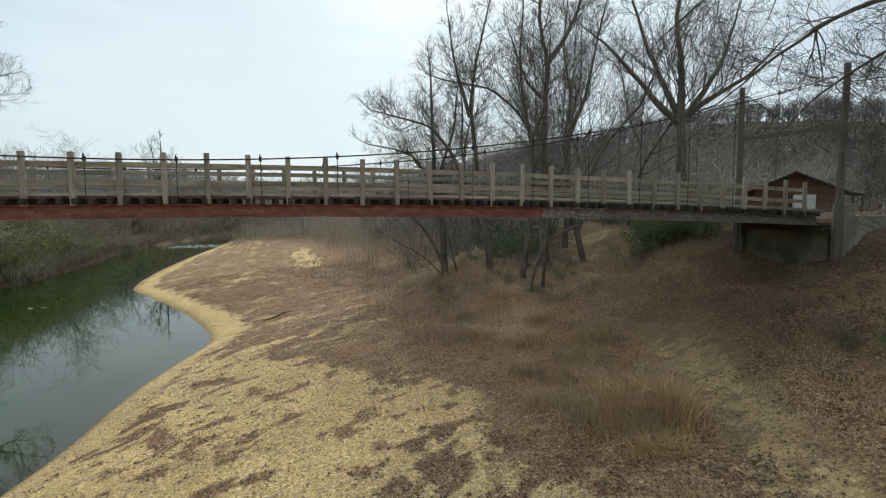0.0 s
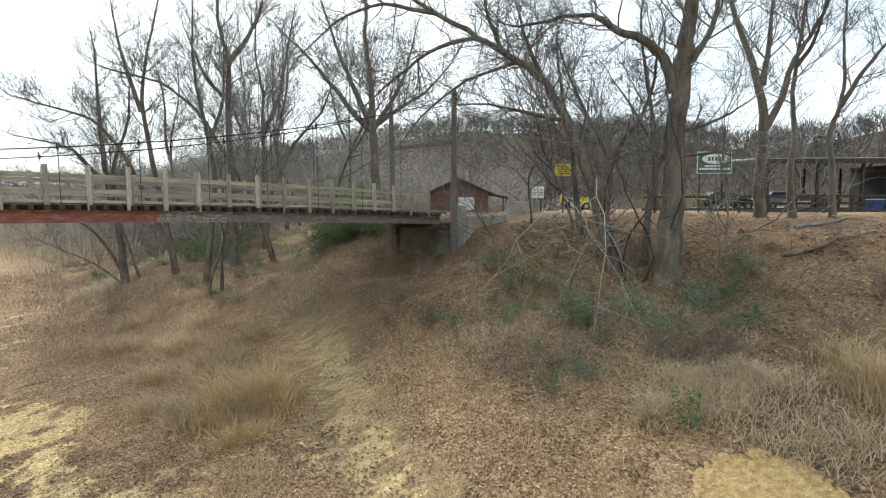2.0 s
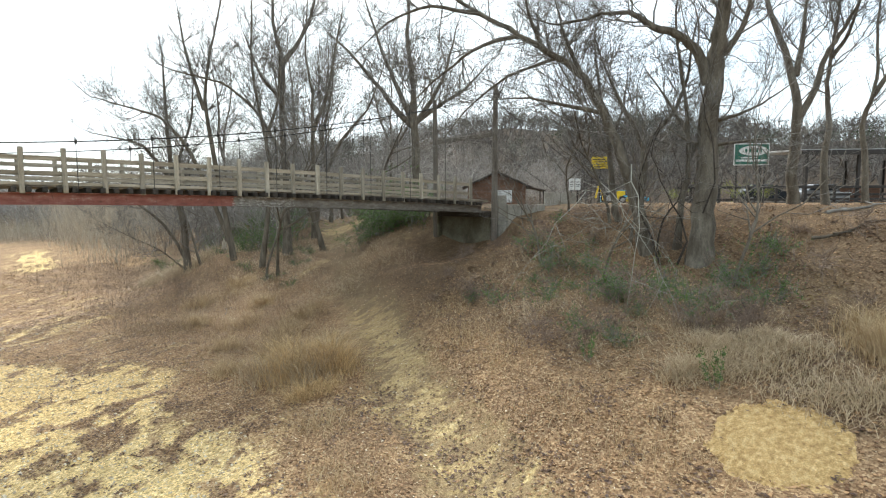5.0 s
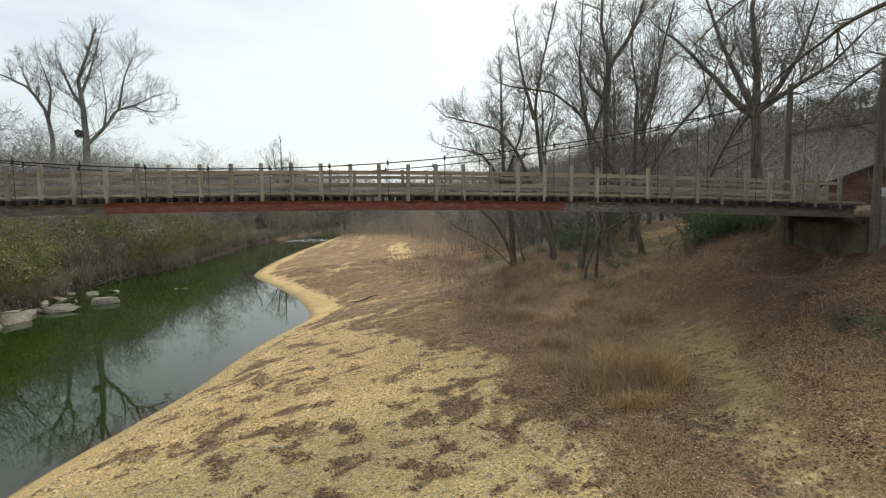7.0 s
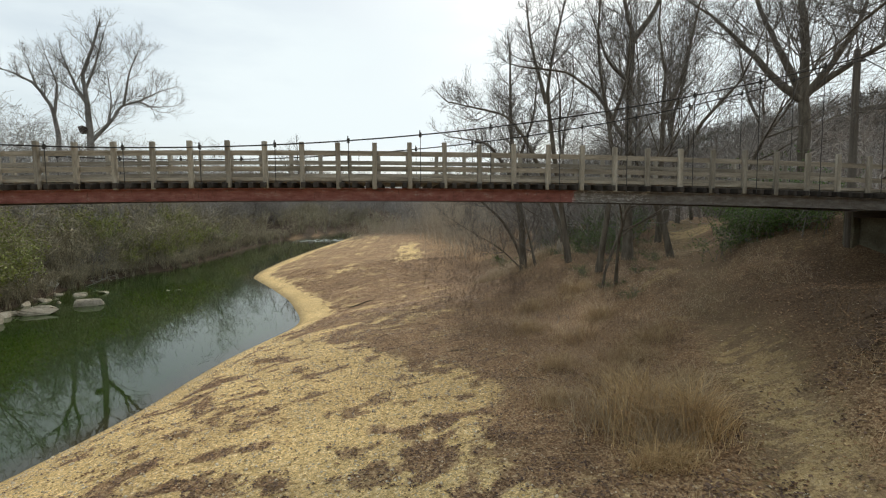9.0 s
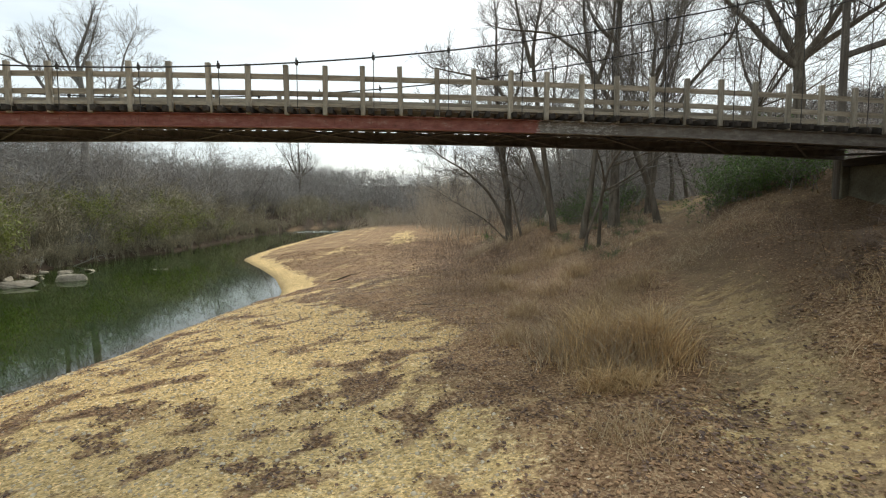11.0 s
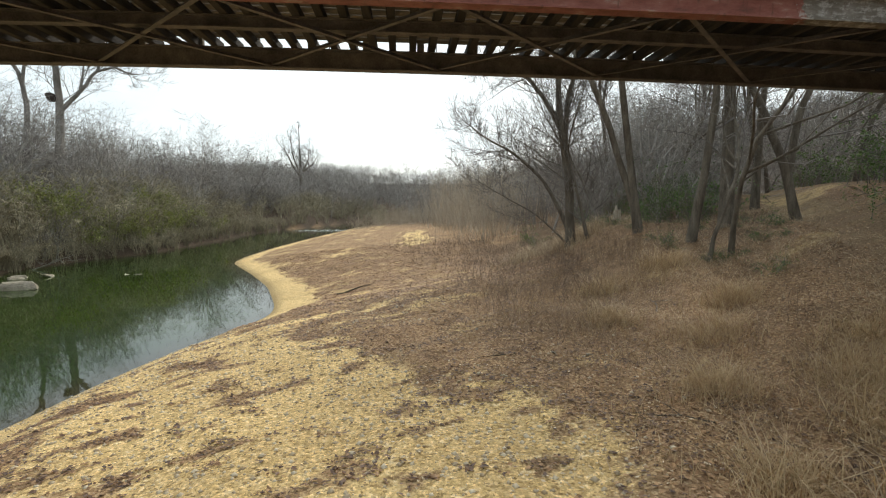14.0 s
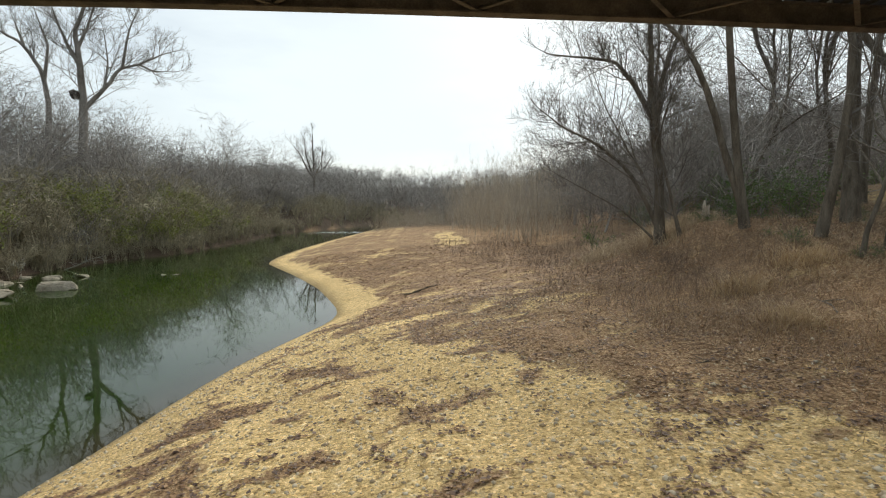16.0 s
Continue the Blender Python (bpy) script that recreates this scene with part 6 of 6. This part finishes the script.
hoe = empty("backhoe", (45.3, 24.4, ground_z(45.3, 24.4)), "small yellow backhoe with a raised arm by the road", "backhoe")
hoe.rotation_euler.z = radians(VIEW)
part("chassis", block((1.7, 0.9, 0.5), (0.2, 0, 0.55), 0.06), YELLOW, hoe)
part("hood", block((0.9, 0.75, 0.4), (0.8, 0, 0.95), 0.06), YELLOW, hoe)
part("canopy", block((0.9, 0.85, 0.08), (0.0, 0, 1.65), 0.03), BLACK, hoe)
for px in (-0.35, 0.4):
    part("canopy_post", block((0.06, 0.06, 0.95), (px, -0.38, 1.2), 0.01), BLACK, hoe)
bm = rod(bmesh.new(), (-0.6, 0, 0.7), (-1.1, 0, 1.6), 0.09, 8)
rod(bm, (-1.1, 0, 1.6), (-1.35, 0, 0.5), 0.08, 8)
part("digger_arm", bm, YELLOW, hoe)
part("front_bucket", block((0.35, 1.1, 0.4), (1.45, 0, 0.35), 0.05), YELLOW, hoe)
for px, r in ((-0.25, 0.5), (0.95, 0.34)):
    for py in (-0.5, 0.5):
        wheel(px, py, r, 0.26, hoe)


def pavilion():
    """Open timber pavilion beside a dark shed; its length runs to the right of its corner post."""
    x, y = 40.75, 7.9
    z = ground_z(x, y)
    pv = empty("pavilion", (x, y, z), "dark open timber pavilion with a grey tin roof", "pavilion")
    pv.rotation_euler.z = radians(VIEW)
    part("roof", block((17, 6.2, 0.12), (8.1, 2.4, 3.42), 0.02, pose(0, 0, 0, 3, 0, 0)), TIN, pv, "weathered grey tin roof")
    part("fascia", block((17, 0.08, 0.3), (8.1, -0.72, 3.12), 0.01), DARK, pv)
    for px in (0.1, 3.2, 6.0, 8.6):
        for py in (-0.4, 4.9):
            post = part("roof_post", block((0.16, 0.16, 3.05), (px, py, 1.47), 0.015), DARK, pv)
        b = block((0.09, 0.09, 0.75), (px + 0.26, -0.4, 2.7), 0.01, pose(0, 0, 0, 0, 45, 0))
        part("knee_brace", b, DARK, pv)
    part("floor", block((9.6, 5.6, 0.24), (4.4, 2.3, 0.02), 0.02), DARK, pv)
    for pz in (0.55, 1.0):
        part("railing_board", block((8.8, 0.05, 0.14), (4.35, -0.5, pz), 0.01), DARK, pv)
    part("shed_wall", block((6.5, 5.2, 3.05), (12.5, 2.2, 1.5), 0.02), DARK, pv, "dark plank shed wall")
    part("counter", block((2.6, 0.7, 0.06), (4.6, 1.6, 1.15), 0.01), RAIL_WOOD, pv)
    part("counter_front", block((2.5, 0.06, 1.0), (4.6, 1.35, 0.62), 0.01), SIDING, pv)


pavilion()
for bx, by, ba, bs in ((43.0, 14.5, 0.4, 0.55), (44.6, 13.2, 1.8, 0.6), (46.2, 12.0, 2.9, 0.5), (41.6, 16.2, 4.0, 0.45)):
    bunch("roadside_shrub", YELLOW_KINDS, [(bx, by, ba, bs, int(ba * 10))], [TWIG, YELLOW_LEAF], "olive-green leafy shrub beyond the fence", "bush")


def bin_box(dx, size, mat, label, name="storage_bin"):
    a = radians(VIEW)
    x, y = 40.75 + math.cos(a) * dx - math.sin(a) * 0.5, 7.9 + math.sin(a) * dx + math.cos(a) * 0.5
    ob = empty(name, (x, y, ground_z(40.75, 7.9) + 0.14), label, "bin")
    ob.rotation_euler.z = a
    part("body", block(size, (0, 0, size[2] / 2), 0.04), mat, ob)
    part("lid", block((size[0] * 1.06, size[1] * 1.06, 0.07), (0, 0, size[2] + 0.035), 0.02), WHITE, ob, "white lid")


bin_box(7.6, (0.75, 0.6, 0.6), BLUE, "blue plastic cooler with a white lid in the pavilion")
bin_box(2.6, (1.3, 0.6, 0.5), SILVER, "grey storage bin with a white lid in the pavilion")

fence = empty("lot_fence", (37.0, 7.2, ground_z(37, 7.2)), "dark rail fence along the parking lot", "fence")
fence.rotation_euler.z = radians(-43)
for i in range(8):
    part("fence_post", block((0.13, 0.13, 1.15), (-5.6 + 1.6 * i, 0, 0.5), 0.015), DARK, fence)
for pz in (0.22, 0.92):
    for i in range(4):
        part("fence_rail", block((3.15, 0.06, 0.14), (-4.0 + 3.2 * i - 0.8, -0.09, pz), 0.01), DARK, fence)

# fallen branches
for i, (x, y, a, n, r) in enumerate([(18.2, 2.6, 30, 0.9, 0.03), (24.0, 1.2, -50, 2.6, 0.06), (26.5, 1.5, -30, 3.2, 0.07), (5.2, 20.6, 200, 1.4, 0.015), (10.5, 24.0, 70, 1.6, 0.02), (7.2, 16.9, 150, 1.7, 0.014), (17.5, 34.0, 20, 2.2, 0.05)]):
    g = np.random.default_rng(200 + i)
    t = np.linspace(0, 1, 7)
    px = x + (t - 0.5) * n * math.cos(radians(a)) + g.normal(0, 0.03 * n, 7)
    py = y + (t - 0.5) * n * math.sin(radians(a)) + g.normal(0, 0.03 * n, 7)
    p = np.stack([px, py, height(px, py) + r * 0.7], -1)
    lines = [(p, r * (1.15 - t))]
    for k in (2, 4):
        q = p[k] + np.cumsum(np.vstack([np.zeros(3), np.column_stack([g.normal(0, 0.12 * n, (2, 2)), [0.05, 0.06]])]), 0)
        lines.append((q, np.array([r * 0.5, r * 0.4, r * 0.2])))
    v, f = tubes(lines, 5)
    ob = new("fallen_branch", mesh_of("fallen_branch", v - p[3], f, BARK if i % 2 else BARK_PALE, True))
    ob.location = p[3]
    tagged(ob, "dead branch lying on the leaf litter", "branch", "fallen branches")

# broken stump, sticks, stones, vines
def stump(x, y, tall, r):
    g = np.random.default_rng(41)
    bm = bmesh.new()
    rings = []
    for h, k in ((-0.15, 1.5), (0.12, 1.15), (0.45, 0.95), (1.0, 0.85)):
        ring = []
        for i in range(14):
            a = 2 * math.pi * i / 14
            top = (0.55 + 0.45 * g.random()) if h == 1.0 else h
            ring.append(bm.verts.new((math.cos(a) * r * k * (1 + 0.1 * math.sin(3 * a)), math.sin(a) * r * k, tall * top * (1.25 if h == 1.0 and abs(a - 2) < 0.8 else 1))))
        rings.append(ring)
    for lo, hi in zip(rings, rings[1:]):
        for i in range(14):
            bm.faces.new((lo[i], lo[(i + 1) % 14], hi[(i + 1) % 14], hi[i]))
    mid = bm.verts.new((0, 0, tall * 0.5))
    for i in range(14):
        bm.faces.new((rings[-1][i], rings[-1][(i + 1) % 14], mid))
    me = bpy.data.meshes.new("broken_stump")
    bm.to_mesh(me)
    bm.free()
    me.materials.append(STUMP_WOOD)
    ob = new("broken_stump", me)
    ob.location = (x, y, ground_z(x, y))
    return tagged(ob, "pale splintered stump in bleached grass", "stump")


STUMP_WOOD = mottled("bleached_split_wood", [(0.30, 0.24, 0.17), (0.48, 0.41, 0.32), (0.60, 0.54, 0.45)], 3, 24, 0.9, 0.5, 0.02, (4, 4, 0.7))
stump(14.4, 36.4, 0.95, 0.2)
for x, y, s, k in ((6.61, 20.57, 0.07, 1), (7.23, 20.2, 0.055, 0), (8.61, 14.16, 0.07, 2), (7.9, 17.4, 0.045, 0), (2.91, 27.65, 0.06, 1), (5.2, 23.4, 0.05, 2)):
    ob = new("pale_stone", ROCKS[k])
    ob.matrix_basis = pose(x, y, ground_z(x, y) + 0.03, 4, -3, 70 * s * 100) @ Matrix.Scale(s * 1.3, 4)
    tagged(ob, "small whitish stone lying on the leaf litter", "stone", "scattered pale stones")

for i in range(5):
    g = np.random.default_rng(400 + i)
    t = np.linspace(0, 1, 6)
    px, py = 0.1 + 0.35 * i * 0.5 + (t - 0.5) * 1.5 + g.normal(0, 0.05, 6), 38.3 + g.normal(0, 0.12) + (t - 0.5) * g.normal(0, 0.5)
    p = np.stack([px, py, height(px, py) + 0.02 + 0.03 * i + 0.05 * t * (i % 2)], -1)
    v, f = tubes([(p, 0.02 * (1.2 - t))], 5)
    ob = new("drift_stick", mesh_of("drift_stick", v - p[2], f, BARK, True))
    ob.location = p[2]
    tagged(ob, "dark flood-drifted stick lying on the bar", "stick", "drift sticks")

for i, (x, y, tall, w) in enumerate(((21.75, 5.6, 6.5, 0.35), (21.6, 6.0, 5.0, 0.5), (21.5, 6.6, 6.0, 0.4), (21.9, 6.9, 4.2, 0.45))):
    g = np.random.default_rng(500 + i)
    t = np.linspace(0, 1, 12)
    p = np.stack([x + w * np.sin(4.5 * t + i) * (1 - 0.4 * t) - w * math.sin(i), y + w * np.cos(5.2 * t + 2 * i) - w * math.cos(2 * i), tall * t], -1) + g.normal(0, 0.04, (12, 3))
    lines = [(p, np.linspace(0.045, 0.015, 12))]
    for k in (4, 6, 8, 10):
        q = p[k] + np.cumsum(np.vstack([np.zeros(3), g.normal(0, 0.3, (4, 3)) - [0, 0, 0.15]]), 0)
        lines.append((q, np.linspace(0.014, 0.005, 5)))
    v, f = tubes(lines, 5)
    ob = new("vine", mesh_of("vine", v, f, BARK_DARK, True))
    ob.location = (0, 0, ground_z(x, y) - 0.05)
    tagged(ob, "dark woody vine climbing beside the oak", "vine", "woody vines")
